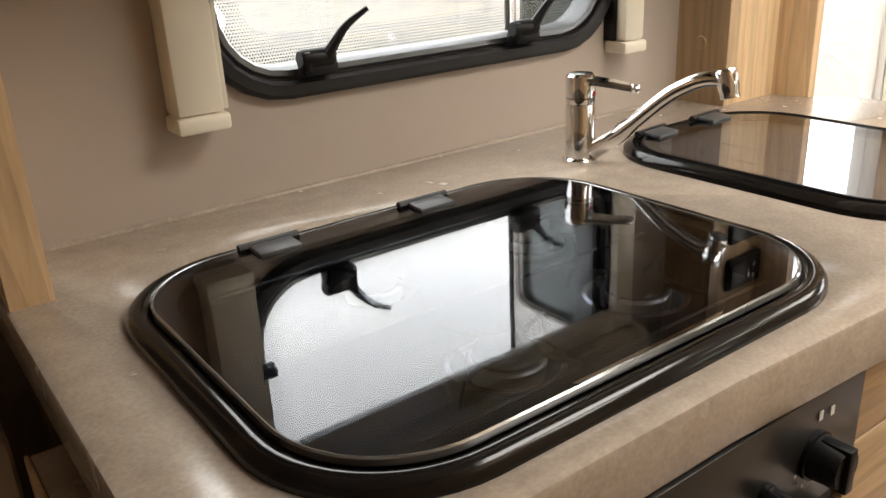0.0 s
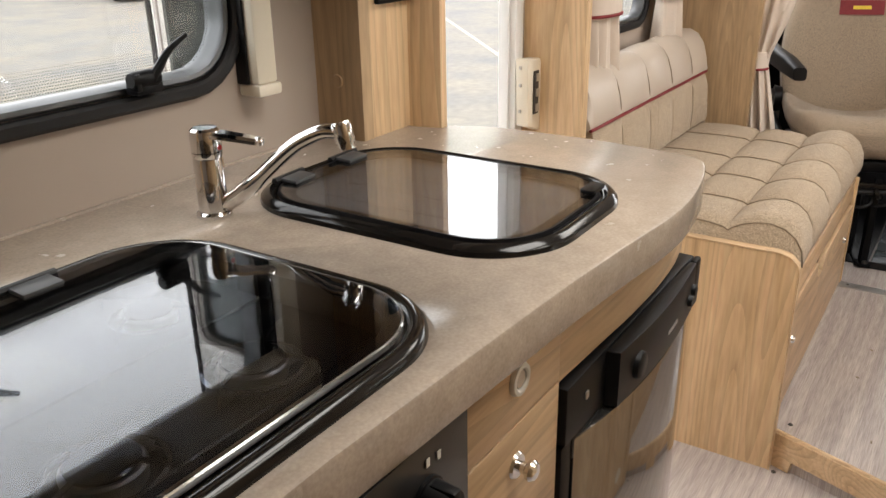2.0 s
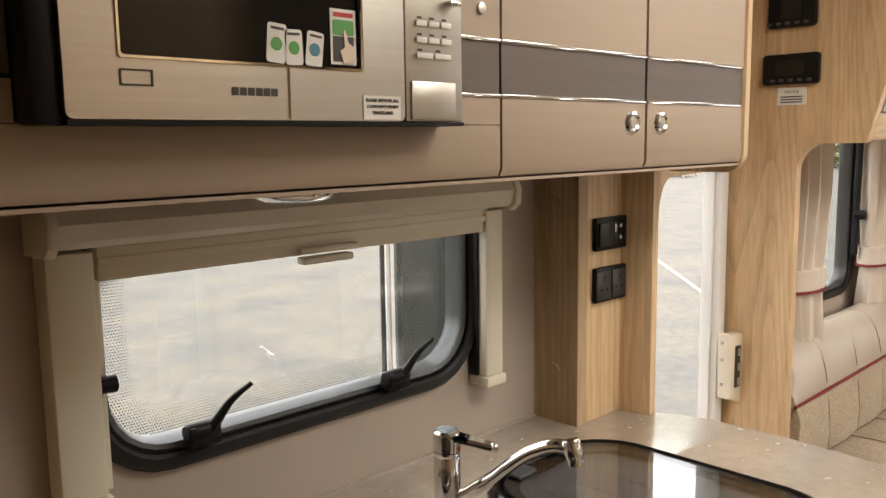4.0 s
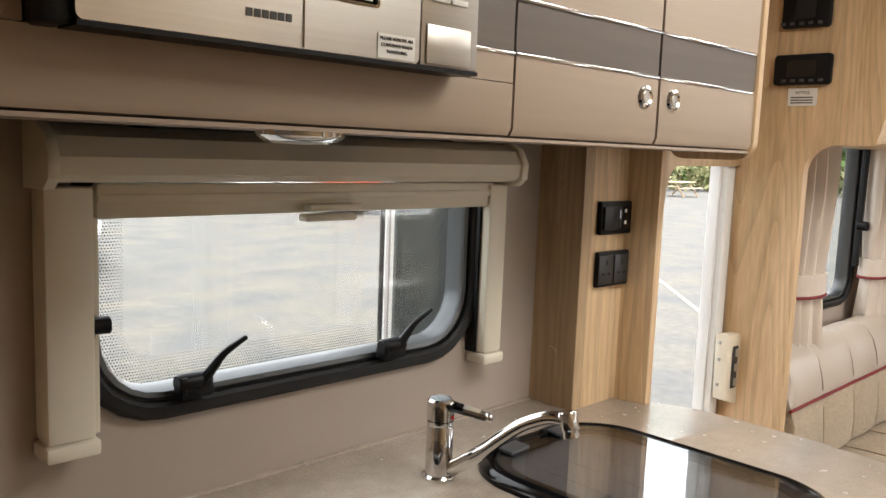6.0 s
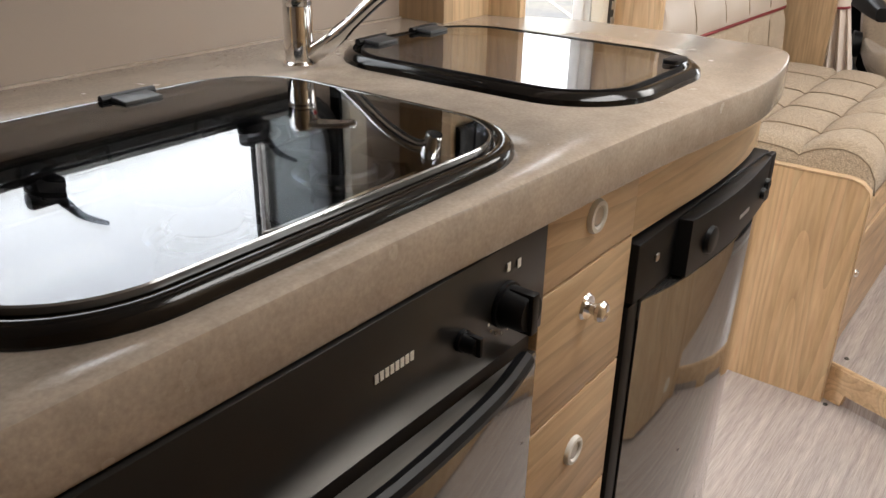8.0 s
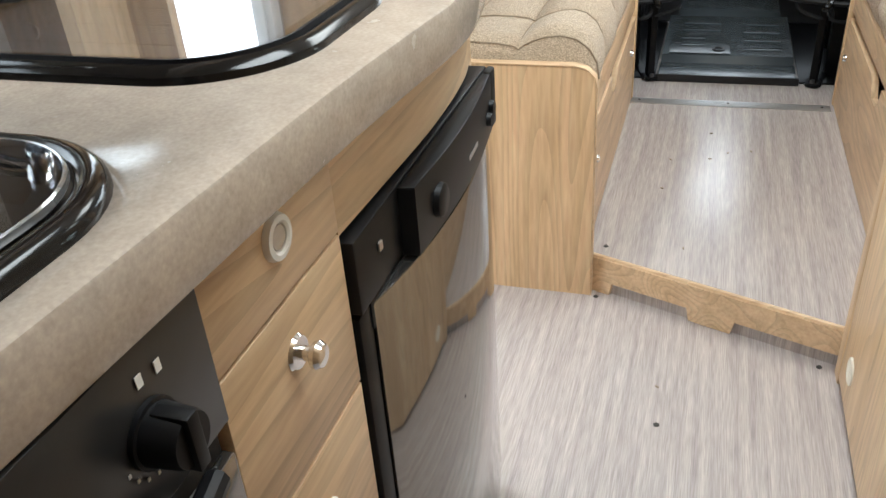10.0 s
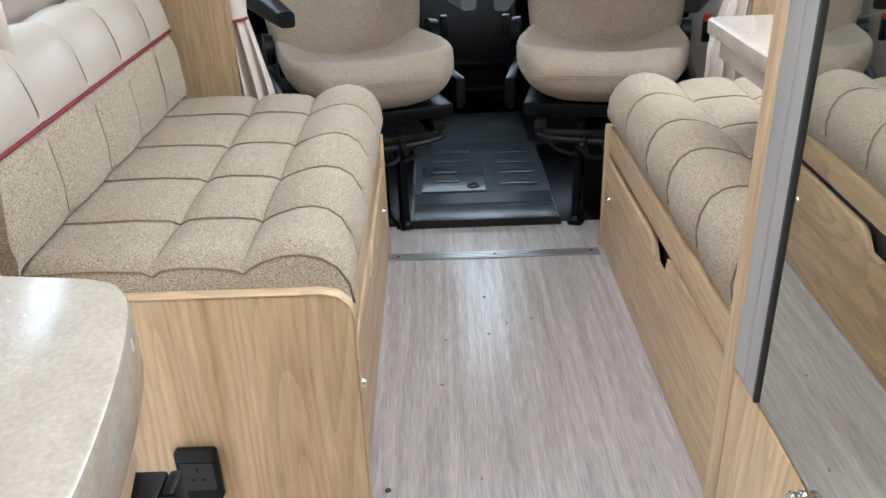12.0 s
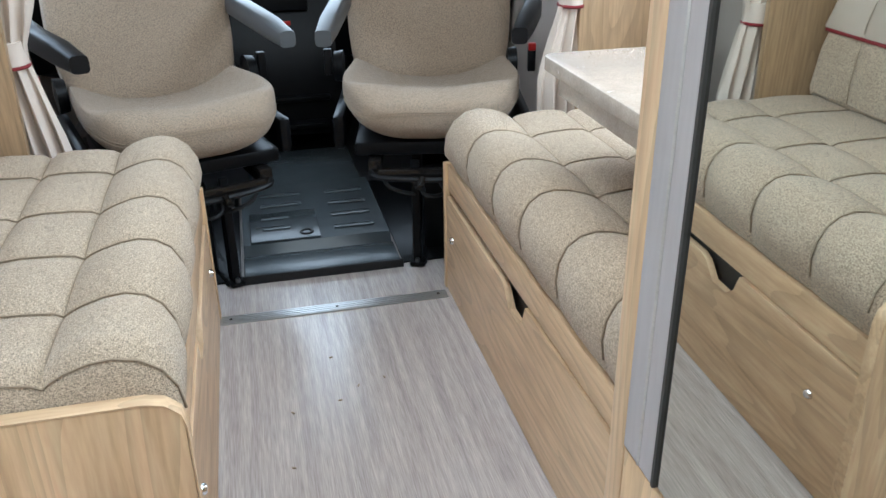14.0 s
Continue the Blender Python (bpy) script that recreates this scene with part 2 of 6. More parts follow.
LINE_PAINT = shader("worn_line_paint", (0.21, 0.175, 0.145), 0.7, other=(0.10, 0.09, 0.08), scale=8, amount=0.6)
ORANGE = shader("orange_car_paint", (0.62, 0.10, 0.03), 0.25, coat=0.6)
CAR_WHITE = shader("white_car_paint", (0.8, 0.8, 0.8), 0.25, coat=0.6)
CAR_GLASS = shader("dark_car_window", (0.03, 0.035, 0.04), 0.08)
LAMP_RED = shader("red_lamp_lens", (0.45, 0.02, 0.02), 0.2)
PLATE = shader("yellow_number_plate", (0.75, 0.52, 0.03), 0.5)
LEAF = shader("hedge_leaf", (0.07, 0.13, 0.025), 0.6, other=(0.12, 0.20, 0.04), scale=3, amount=0.8)
DRY_LEAF = shader("dry_hedge_leaf", (0.14, 0.12, 0.05), 0.7, other=(0.08, 0.10, 0.03), scale=3, amount=0.8)
OLD_WOOD = shader("weathered_wood", (0.36, 0.28, 0.18), 0.8, other=(0.28, 0.21, 0.13), scale=4, amount=0.6)


# ---- mesh helpers ----
def thing(name, at, label, category, group="", kind=""):
    ob = new(name)
    ob.location = at
    ob.empty_display_size = 0.1
    return tagged(ob, label, category, group, kind)


def part(name, bm, material, parent=None, label="", smooth=True):
    bmesh.ops.recalc_face_normals(bm, faces=bm.faces)
    me = bpy.data.meshes.new(name)
    bm.to_mesh(me)
    bm.free()
    me.materials.append(material)
    if smooth:
        me.shade_smooth()
        me.set_sharp_from_angle(angle=radians(35))
    ob = new(name, me)
    if parent:
        ob.parent = parent
        place = Vector(parent.location)
        if parent.parent:
            place = Vector(parent.location) + Vector(parent.parent.location) if not parent.data else Vector(parent.parent.location)
        if parent.data:
            base = parent
            while base.parent:
                base = base.parent
            place = Vector((0, 0, 0))
            ob.matrix_parent_inverse = Matrix.Identity(4)
        else:
            ob.matrix_parent_inverse = Matrix.Translation(-place)
    if label:
        ob["label"] = label
    return ob


def setting(name, bm, material, label, category):
    return tagged(part(name, bm, material), label, category, kind="structure")


def box(x0, y0, z0, x1, y1, z1, bevel=0.0, bm=None, seg=2):
    bm = bm or bmesh.new()
    v = [bm.verts.new((x, y, z)) for x in (x0, x1) for y in (y0, y1) for z in (z0, z1)]
    faces = [bm.faces.new([v[i] for i in f]) for f in ((0, 1, 3, 2), (4, 6, 7, 5), (0, 4, 5, 1), (2, 3, 7, 6), (0, 2, 6, 4), (1, 5, 7, 3))]
    if bevel:
        edges = {e for f in faces for e in f.edges}
        bmesh.ops.bevel(bm, geom=list(edges), offset=bevel, segments=seg, profile=0.5, affect="EDGES")
    return bm


def put(axis, u, v, w):
    return {"x": (w, u, v), "y": (u, w, v), "z": (u, v, w)}[axis]


def rr(u0, v0, u1, v1, r, n=6):
    """Outline of a rectangle with round corners."""
    pts = []
    for cu, cv, a0 in ((u1 - r, v0 + r, -90), (u1 - r, v1 - r, 0), (u0 + r, v1 - r, 90), (u0 + r, v0 + r, 180)):
        for i in range(n + 1):
            a = radians(a0 + 90 * i / n)
            pts.append((cu + r * math.cos(a), cv + r * math.sin(a)))
    return pts


def loft(rings, caps=True, bm=None, closed=True):
    """Skin over rings of equally many points."""
    bm = bm or bmesh.new()
    rows = [[bm.verts.new(p) for p in ring] for ring in rings]
    k = len(rows[0])
    for a, b in zip(rows, rows[1:]):
        for i in range(k if closed else k - 1):
            bm.faces.new((a[i], a[(i + 1) % k], b[(i + 1) % k], b[i]))
    if caps:
        bm.faces.new(rows[0][::-1])
        bm.faces.new(rows[-1])
    return bm


def prism(outline, lo, hi, axis, bevel=0.0, bm=None):
    """An outline drawn out along an axis, with a rounded rim on both ends when bevel is given."""
    if not bevel:
        return loft([[put(axis, u, v, w) for u, v in outline] for w in (lo, hi)], bm=bm)
    rings = []
    for w, d in ((lo, bevel), (lo + 0.3 * bevel, 0.3 * bevel), (lo + bevel, 0), (hi - bevel, 0), (hi - 0.3 * bevel, 0.3 * bevel), (hi, bevel)):
        rings.append([put(axis, u, v, w) for u, v in inset(outline, d)])
    return loft(rings, bm=bm)


def inset(outline, d):
    """The outline moved inwards by d (for counter-clockwise outlines)."""
    n, out = len(outline), []
    for i in range(n):
        a, b, c = Vector(outline[i - 1]), Vector(outline[i]), Vector(outline[(i + 1) % n])
        e, f = (b - a), (c - b)
        e = e.normalized() if e.length > 1e-9 else f.normalized()
        f = f.normalized() if f.length > 1e-9 else e
        m = Vector((-e.y - f.y, e.x + f.x))
        m = m.normalized() / max(0.5, math.sqrt(max(0.0, (1 + e.dot(f)) / 2))) if m.length > 1e-6 else Vector((-e.y, e.x))
        out.append((b.x + m.x * d, b.y + m.y * d))
    return out


def ring(outer, inner, lo, hi, axis, bm=None):
    """A flat frame between two outlines of equally many points."""
    bm = bm or bmesh.new()
    loops = [[bm.verts.new(put(axis, u, v, w)) for u, v in o] for o, w in ((outer, lo), (outer, hi), (inner, hi), (inner, lo))]
    k = len(outer)
    for a, b in zip(loops, loops[1:] + loops[:1]):
        for i in range(k):
            bm.faces.new((a[i], a[(i + 1) % k], b[(i + 1) % k], b[i]))
    return bm


def bead(outline, section, axis, flip=1, bm=None):
    """A closed moulding: section is a list of (inwards, along the axis)."""
    rings = [[put(axis, u, v, w) for u, v in inset(outline, d * flip)] for d, w in section]
    bm = bm or bmesh.new()
    rows = [[bm.verts.new(p) for p in r] for r in rings]
    k = len(rows[0])
    for a, b in zip(rows, rows[1:] + rows[:1]):
        for i in range(k):
            bm.faces.new((a[i], a[(i + 1) % k], b[(i + 1) % k], b[i]))
    return bm


def tube(path, radius, sides=10, bm=None, caps=True):
    """A round bar along a path; radius may be one number or one for each point."""
    path = [Vector(p) for p in path]
    rings, up = [], Vector((0.13, 0.21, 0.97)).normalized()
    for i, p in enumerate(path):
        t = (path[min(i + 1, len(path) - 1)] - path[max(i - 1, 0)]).normalized()
        s = t.cross(up)
        s = s.normalized() if s.length > 0.05 else t.cross(Vector((1, 0, 0))).normalized()
        q = t.cross(s).normalized()
        r = radius[i] if isinstance(radius, (list, tuple)) else radius
        rings.append([p + s * (r * math.cos(2 * math.pi * k / sides)) + q * (r * math.sin(2 * math.pi * k / sides)) for k in range(sides)])
    return loft(rings, caps, bm)


def lathe(profile, at, axis="z", sides=24, bm=None, hollow=False):
    """A turned body: profile is a list of (radius, along the axis)."""
    rings = []
    for r, h in profile:
        rg = []
        for k in range(sides):
            a = 2 * math.pi * k / sides
            c, s = r * math.cos(a), r * math.sin(a)
            d = put(axis, c, s, h)
            rg.append((at[0] + d[0], at[1] + d[1], at[2] + d[2]))
        rings.append(rg)
    return loft(rings + rings[:1], caps=False, bm=bm) if hollow else loft(rings, bm=bm)


def smooth_path(points, n=6):
    """Points on a soft curve through the given ones."""
    p = [Vector(q) for q in points]
    p = [2 * p[0] - p[1]] + p + [2 * p[-1] - p[-2]]
    out = []
    for i in range(1, len(p) - 2):
        for k in range(n):
            t = k / n
            out.append(0.5 * ((2 * p[i]) + (p[i + 1] - p[i - 1]) * t + (2 * p[i - 1] - 5 * p[i] + 4 * p[i + 1] - p[i + 2]) * t * t + (3 * p[i] - p[i - 1] - 3 * p[i + 1] + p[i + 2]) * t ** 3))
    return out + [p[-2]]


def lettering(text, size, m, material, parent, align="CENTER", name="lettering"):
    cu = bpy.data.curves.new("letters", "FONT")
    cu.body, cu.size, cu.align_x, cu.extrude = text, size, align, 0.0003
    tmp = new("letters", cu)
    me = bpy.data.meshes.new_from_object(tmp.evaluated_get(bpy.context.evaluated_depsgraph_get()))
    bpy.data.objects.remove(tmp)
    me.transform(m)
    me.materials.append(material)
    ob = new(name, me)
    ob.parent = parent
    if not parent.data:
        ob.matrix_parent_inverse = Matrix.Translation(-Vector(parent.location))
    return ob


# ---- structure ----
N = 0.86           # inner face of the window wall
S = -1.02          # inner face of the far wall
TOPZ = 0.917       # worktop
DECK = 0.10        # raised lounge floor
CEILING = 1.95
STEP_A, STEP_B = (1.992, 0.212), (1.796, -0.335)   # slanting edge of the raised floor

setting("floor", box(-0.95, -0.40, -0.04, 2.06, N, 0.0), VINYL, "grey-brown streaked vinyl floor of the kitchen aisle", "floor")
deck = setting("floor_lounge", prism([STEP_A, (STEP_A[0], N), (1.992, 0.86), (5.0, 0.86), (5.0, S), (1.796, S), STEP_B][::-1], 0.0, DECK, "z"), VINYL, "raised grey-brown vinyl lounge floor behind a low step", "floor")


def north_wall():
    bm = bmesh.new()
    y0, y1 = N, N + 0.035
    w1 = (0.20, 0.90, 1.15, 1.50)
    ring(rr(w1[0], w1[1], w1[2], w1[3], 0.001), rr(0.404, 1.050, 1.0, 1.36, 0.088), y0, y1, "y", bm)
    box(-0.95, y0, -0.04, 0.20, y1, CEILING, bm=bm)
    box(0.20, y0, -0.04, 1.15, y1, 0.90, bm=bm)
    box(0.20, y0, 1.50, 1.15, y1, CEILING, bm=bm)
    box(1.15, y0, -0.04, 1.355, y1, CEILING, bm=bm)
    box(1.355, y0, 1.70, 1.87, y1, CEILING, bm=bm)
    box(1.87, y0, -0.04, 2.05, y1, CEILING, bm=bm)
    ring(rr(2.05, 0.85, 3.0, 1.60, 0.001), rr(2.155, 0.955, 2.68, 1.475, 0.07), y0, y1, "y", bm)
    box(2.05, y0, -0.04, 3.0, y1, 0.85, bm=bm)
    box(2.05, y0, 1.60, 3.0, y1, CEILING, bm=bm)
    box(3.0, y0, -0.04, 3.06, y1, CEILING, bm=bm)
    box(3.06, y0, -0.04, 5.0, y1, 0.95, bm=bm)
    box(3.06, y0, 1.55, 5.0, y1, CEILING, bm=bm)
    box(4.3, y0, 0.95, 5.0, y1, 1.55, bm=bm)
    return bm


setting("wall_north", north_wall(), WALL, "taupe lined caravan wall with window and door openings", "wall")
bm = box(-0.95, S - 0.035, -0.04, 2.0, S, CEILING)
box(2.0, S - 0.035, -0.04, 2.8, S, 1.02, bm=bm)
box(2.0, S - 0.035, 1.48, 2.8, S, CEILING, bm=bm)
box(2.8, S - 0.035, -0.04, 5.0, S, CEILING, bm=bm)
setting("wall_south", bm, WALL, "taupe lined caravan wall behind the second sofa", "wall")
setting("wall_rear", box(-0.985, S, -0.04, -0.95, N, CEILING), WALL, "plain taupe rear wall", "wall")
bm = box(5.0, S, -0.04, 5.03, N, 0.95)
box(5.0, S, 1.75, 5.03, N, CEILING, bm=bm)
setting("wall_cab_front", bm, BLACK, "dark cab bulkhead below the windscreen", "wall")
bm = box(-0.95, S, CEILING, 0.2, N, CEILING + 0.03)
setting("ceiling", box(0.2, S, CEILING, 5.0, N, CEILING + 0.03, bm=bm), CEIL, "off-white lined ceiling", "ceiling")

# step riser with its cut-out skirting
def step_skirt():
    a, b = Vector((*STEP_A, 0)), Vector((*STEP_B, 0))
    d = (b - a).normalized()
    nrm = Vector((-d.y, d.x, 0)) * -1
    L = (b - a).length
    prof = [(0, 0.002), (0.058, 0.002), (0.064, 0.034), (0.245, 0.034), (0.252, 0.002), (0.345, 0.002), (0.352, 0.034), (L, 0.034), (L, 0.094), (0, 0.094)]
    rings = []
    for off in (0.0, 0.012):
        rings.append([a + d * u + Vector((0, 0, v)) + nrm * (-off if nrm.x > 0 else off) for u, v in prof])
    return loft(rings)


step = tagged(part("step_skirting", step_skirt(), OAK_X), "light oak step riser board with cut-out feet", "step board", kind="structure")
part("step_nosing", tube([(STEP_A[0] - 0.004, STEP_A[1], DECK - 0.005), (STEP_B[0] - 0.004, STEP_B[1], DECK - 0.005)], 0.006, 8), OAK_Y, step)
for x, y, z in ((2.018, 0.178, DECK), (1.952, 0.19, 0), (1.79, -0.283, 0), (1.55, 0.02, 0)):
    plug = thing("floor_plug", (x, y, z), "small dark screw cap in the vinyl floor", "screw cap", "floor screw caps")
    part("cap", lathe([(0.0001, 0.003), (0.004, 0.003), (0.006, 0.001), (0.006, 0)], (x, y, z), sides=10), INK, plug)

# metal strip between lounge floor and cab
strip = thing("threshold_strip", (2.955, -0.085, DECK), "ribbed aluminium threshold strip screwed across the floor", "floor strip")
part("plate", box(2.93, -0.385, DECK, 2.972, 0.215, DECK + 0.004, 0.0012), ALU, strip)
for k in range(4):
    part("rib", box(2.935 + k * 0.0095, -0.384, DECK + 0.004, 2.939 + k * 0.0095, 0.214, DECK + 0.0055), ALU, strip)
for y in (-0.36, -0.085, 0.19):
    part("screw", lathe([(0.0001, 0.0075), (0.003, 0.0072), (0.0045, 0.0055)], (2.95, y, DECK), sides=10), INK, strip, "dark screw head")

# ---- habitation door ----
jamb = thing("door_frame", (1.85, N, -0.3), "white painted entrance door frame with cream lock striker", "door frame", kind="structure")
part("jamb", box(1.842, N - 0.01, -0.35, 1.878, N + 0.034, 1.72, 0.004), WHITE, jamb)
part("jamb", box(1.357, N + 0.0, -0.35, 1.372, N + 0.09, 1.72, 0.003), WHITE, jamb)
part("head", box(1.372, N + 0.0, 1.685, 1.825, N + 0.09, 1.72, 0.003), WHITE, jamb)
part("sill", box(1.36, N - 0.2, -0.20, 1.87, N + 0.06, -0.16, 0.004), ALU, jamb)
part("edge_strip", box(1.832, N + 0.004, -0.35, 1.8405, N + 0.03, 1.68, 0.002), WHITE, jamb)
striker = part("striker_plate", prism([(1.842, 0.795), (1.90, 0.775), (1.935, 0.80), (1.930, 0.915), (1.90, 0.945), (1.835, 0.95)], N - 0.045, N - 0.012, "y", 0.006), CREAM, jamb, "cream plastic lock striker")
part("striker_slot", box(1.862, N - 0.049, 0.82, 1.885, N - 0.0455, 0.92, 0.001), INK, striker, "dark recess with brass tongue")
for z in (0.805, 0.84, 0.875):
    part("tongue", box(1.868, N - 0.053, z + 0.021, 1.881, N - 0.0495, z + 0.039, 0.001), STEEL, striker)
for z in (0.77, 0.83, 0.87):
    part("rivet", lathe([(0.0001, 0.0), (0.004, 0.001), (0.004, 0.006)], (1.835, N - 0.030, z + 0.06), "y", 8), STEEL, jamb)

door = thing("entrance_door", (1.36, N + 0.09, -0.25), "white entrance door swung open outwards with a dark window", "door")
DX0, DX1 = 1.335, 1.375
bm = ring(rr(N + 0.06, -0.30, N + 0.60, 1.78, 0.05), rr(N + 0.10, 0.84, N + 0.570, 1.56, 0.03), DX0, DX1, "x")
part("leaf", bm, WHITE, door)
part("window_pane", prism(rr(N + 0.095, 0.835, N + 0.575, 1.565, 0.03), DX0 + 0.012, DX0 + 0.020, "x"), DARK_GLASS, door, "dark tinted pane")
part("window_surround", ring(rr(N + 0.092, 0.832, N + 0.578, 1.568, 0.034), rr(N + 0.102, 0.842, N + 0.568, 1.558, 0.03), DX0 - 0.006, DX0 - 0.0005, "x"), GREY_TRIM, door)
part("edge_seal", tube([(DX0 - 0.004, N + 0.595, -0.28), (DX0 - 0.004, N + 0.595, 1.75)], 0.006, 8), RUBBER, door)

# partition board beside the sockets and the panel over the door, with a round inner corner
pillar = thing("socket_pillar", (1.25, 0.8, TOPZ), "oak boxed pillar on the worktop carrying sockets", "pillar", kind="structure")
# shade of this side is put into the darker oak
part("side_board", box(1.175, 0.766, TOPZ, 1.20, N, 1.95), DARK_OAK_Z, pillar, "oak side board darkened for its shade, with screw caps")
part("front_board", box(1.202, 0.768, TOPZ, 1.31, 0.786, 1.95), OAK_Z, pillar)
part("door_board", prism([(1.306, 0.752), (1.318, 0.712), (1.334, 0.711), (1.356, N), (1.30, N)], TOPZ - 0.4, 1.95, "z"), OAK_Z, pillar)
for z in (1.01, 1.30):
    part("screw_cap", lathe([(0.0001, -0.003), (0.010, -0.003), (0.011, 0)], (1.175, 0.815, z), "x", 14), DARK_OAK_Z, pillar)
bm = bmesh.new()
R = 0.07
arch = [(1.334, 1.336 - R)] + [(1.334 + R - R * math.cos(radians(a)), 1.336 - R + R * math.sin(radians(a))) for a in range(10, 91, 10)] + [(1.90, 1.336), (1.90, 1.95), (1.334, 1.95)]
slant = [(x, 0.711 + (x - 1.334) / 0.566 * 0.140, z) for x, z in arch]
# darker oak paints in the shadow below the cupboards
part("over_door_panel", loft([slant, [(x, y + 0.014, z) for x, y, z in slant]]), DARK_OAK_Z, pillar)

# partition between door and lounge, with the arched opening
part_wall = thing("lounge_partition", (1.9, 0.75, 0), "oak partition with an arched opening to the lounge", "partition", kind="structure")
zs, R = 1.390, 0.06
yl = 0.705
prof = [(N, 0.0), (N, 1.95), (0.43, 1.95), (0.529, 1.525), (0.562, 1.394), (0.567, zs)]
prof += [(yl - R + R * math.sin(radians(a)), zs - R + R * math.cos(radians(a))) for a in range(0, 91, 10)] + [(yl, 0.56), (yl, 0.0)]
part("board", prism(prof, 1.90, 1.925, "x"), OAK_Z, part_wall)

# ---- kitchen window ----
def rounded_window(name, x0, z0, x1, z1, r, label):
    w = thing(name, ((x0 + x1) / 2, N, z0), label, "window", kind="structure")
    o = rr(x0, z0, x1, z1, r)
    fr = part("rubber_frame", bead(o, [(0, N - 0.002), (0.001, N - 0.010), (0.006, N - 0.014), (0.017, N - 0.014), (0.021, N - 0.010), (0.022, N + 0.036), (0, N + 0.036)], "y"), RUBBER, w, "black rubber window surround")
    part("alu_frame", bead(inset(o, 0.0225), [(0, N - 0.003), (0.004, N - 0.006), (0.010, N - 0.005), (0.013, N + 0.002), (0.013, N + 0.03), (0, N + 0.03)], "y"), ALU_DARK, w, "satin aluminium inner frame")
    pn = part("pane", prism(inset(o, 0.034), N + 0.022, N + 0.026, "y"), CLEAR, w, "clear acrylic pane")
    pn.visible_shadow = False
    return w, o


win1, o1 = rounded_window("window_1", 0.384, 1.024, 1.020, 1.37, 0.105, "top-hinged acrylic kitchen window in a black rubber frame")


def dot_border(o, wide, pitch, size, parent):
    """The printed border of small black dots along the lower edge and corners of the pane."""
    bm = bmesh.new()
    xs, zs = [p[0] for p in o], [p[1] for p in o]
    x0, x1, z0, z1 = min(xs), max(xs), min(zs), max(zs)
    r = 0.072
    nx, nz = int((x1 - x0) / pitch), int((z1 - z0) / pitch)
    for i in range(nx + 1):
        for k in range(nz + 1):
            x, z = x0 + (i + 0.5 * (k % 2)) * pitch, z0 + k * pitch
            dx, dz = max(x0 + r - x, x - x1 + r, 0), max(z0 + r - z, z - z1 + r, 0)
            edge = r - math.hypot(dx, dz) if dx and dz else min(x - x0, x1 - x, z - z0, z1 - z)
            if edge < 0.001 or edge > wide or z1 - z < 0.05:
                continue
            s = size * (1 - 0.5 * edge / wide)
            bm.faces.new([bm.verts.new((x + s * a, N + 0.0215, z + s * b)) for a, b in ((-1, 0), (0, -1), (1, 0), (0, 1))])
    return bm


ob = part("dot_print", dot_border(inset(o1, 0.036), 0.035, 0.0036, 0.00125, win1), BLACK, win1, "printed black dot border", smooth=False)


def latch(x, z, flip=1):
    """A hinged window catch with a bent lever."""
    la = thing("window_catch", (x, N, z), "black plastic window catch with bent lever", "window catch", "catches of the kitchen window")
    body = box(x - 0.022 * flip, N - 0.030, z - 0.012, x + 0.020 * flip, N - 0.006, z + 0.004, 0.004)
    part("base", body, BLACK, la)
    part("hub", lathe([(0.0001, -0.022), (0.009, -0.022), (0.011, -0.018), (0.011, 0.016), (0.009, 0.02), (0.0001, 0.02)], (x - 0.004 * flip, N - 0.024, z + 0.008), "x", 14), BLACK, la)
    pts = smooth_path([(x + 0.004 * flip, N - 0.028, z + 0.006), (x + 0.015 * flip, N - 0.032, z + 0.022), (x + 0.030 * flip, N - 0.036, z + 0.040), (x + 0.056 * flip, N - 0.040, z + 0.056)], 5)
    part("lever", tube(pts, [0.0075 - 0.0045 * i / (len(pts) - 1) for i in range(len(pts))], 8), BLACK, la)
    part("ribs", box(x - 0.024 * flip, N - 0.034, z - 0.006, x - 0.016 * flip, N - 0.014, z + 0.016, 0.002), BLACK, la)
    return la


latch(0.523, 1.061)
latch(0.832, 1.060)
side = thing("window_catch", (0.42, N, 1.15), "black plastic catch on the window's side edge", "window catch", "catches of the kitchen window")
part("base", box(0.386, N - 0.03, 1.135, 0.404, N - 0.004, 1.165, 0.004), BLACK, side)
part("hub", lathe([(0.0001, -0.010), (0.009, -0.009), (0.010, 0.010), (0.0001, 0.013)], (0.408, N - 0.026, 1.150), "x", 14), BLACK, side)

# ---- blind cassette round the kitchen window ----
blind = thing("roller_blind", (0.72, N, 1.0), "cream plastic roller blind cassette with side rails, blind raised", "roller blind")
hood = [(N, 1.362), (0.825, 1.360), (0.803, 1.350), (0.792, 1.330), (0.795, 1.312), (0.805, 1.304), (N, 1.302)]
part("hood", prism(hood, 0.355, 1.042, "x"), CREAM, blind)
for x0, x1 in ((0.343, 0.355), (1.042, 1.056)):
    cap = [(N, 1.366), (0.825, 1.365), (0.800, 1.354), (0.787, 1.332), (0.789, 1.308), (0.802, 1.297), (N, 1.296)]
    part("end_cap", prism(cap, x0, x1, "x", 0.002), CREAM, blind)
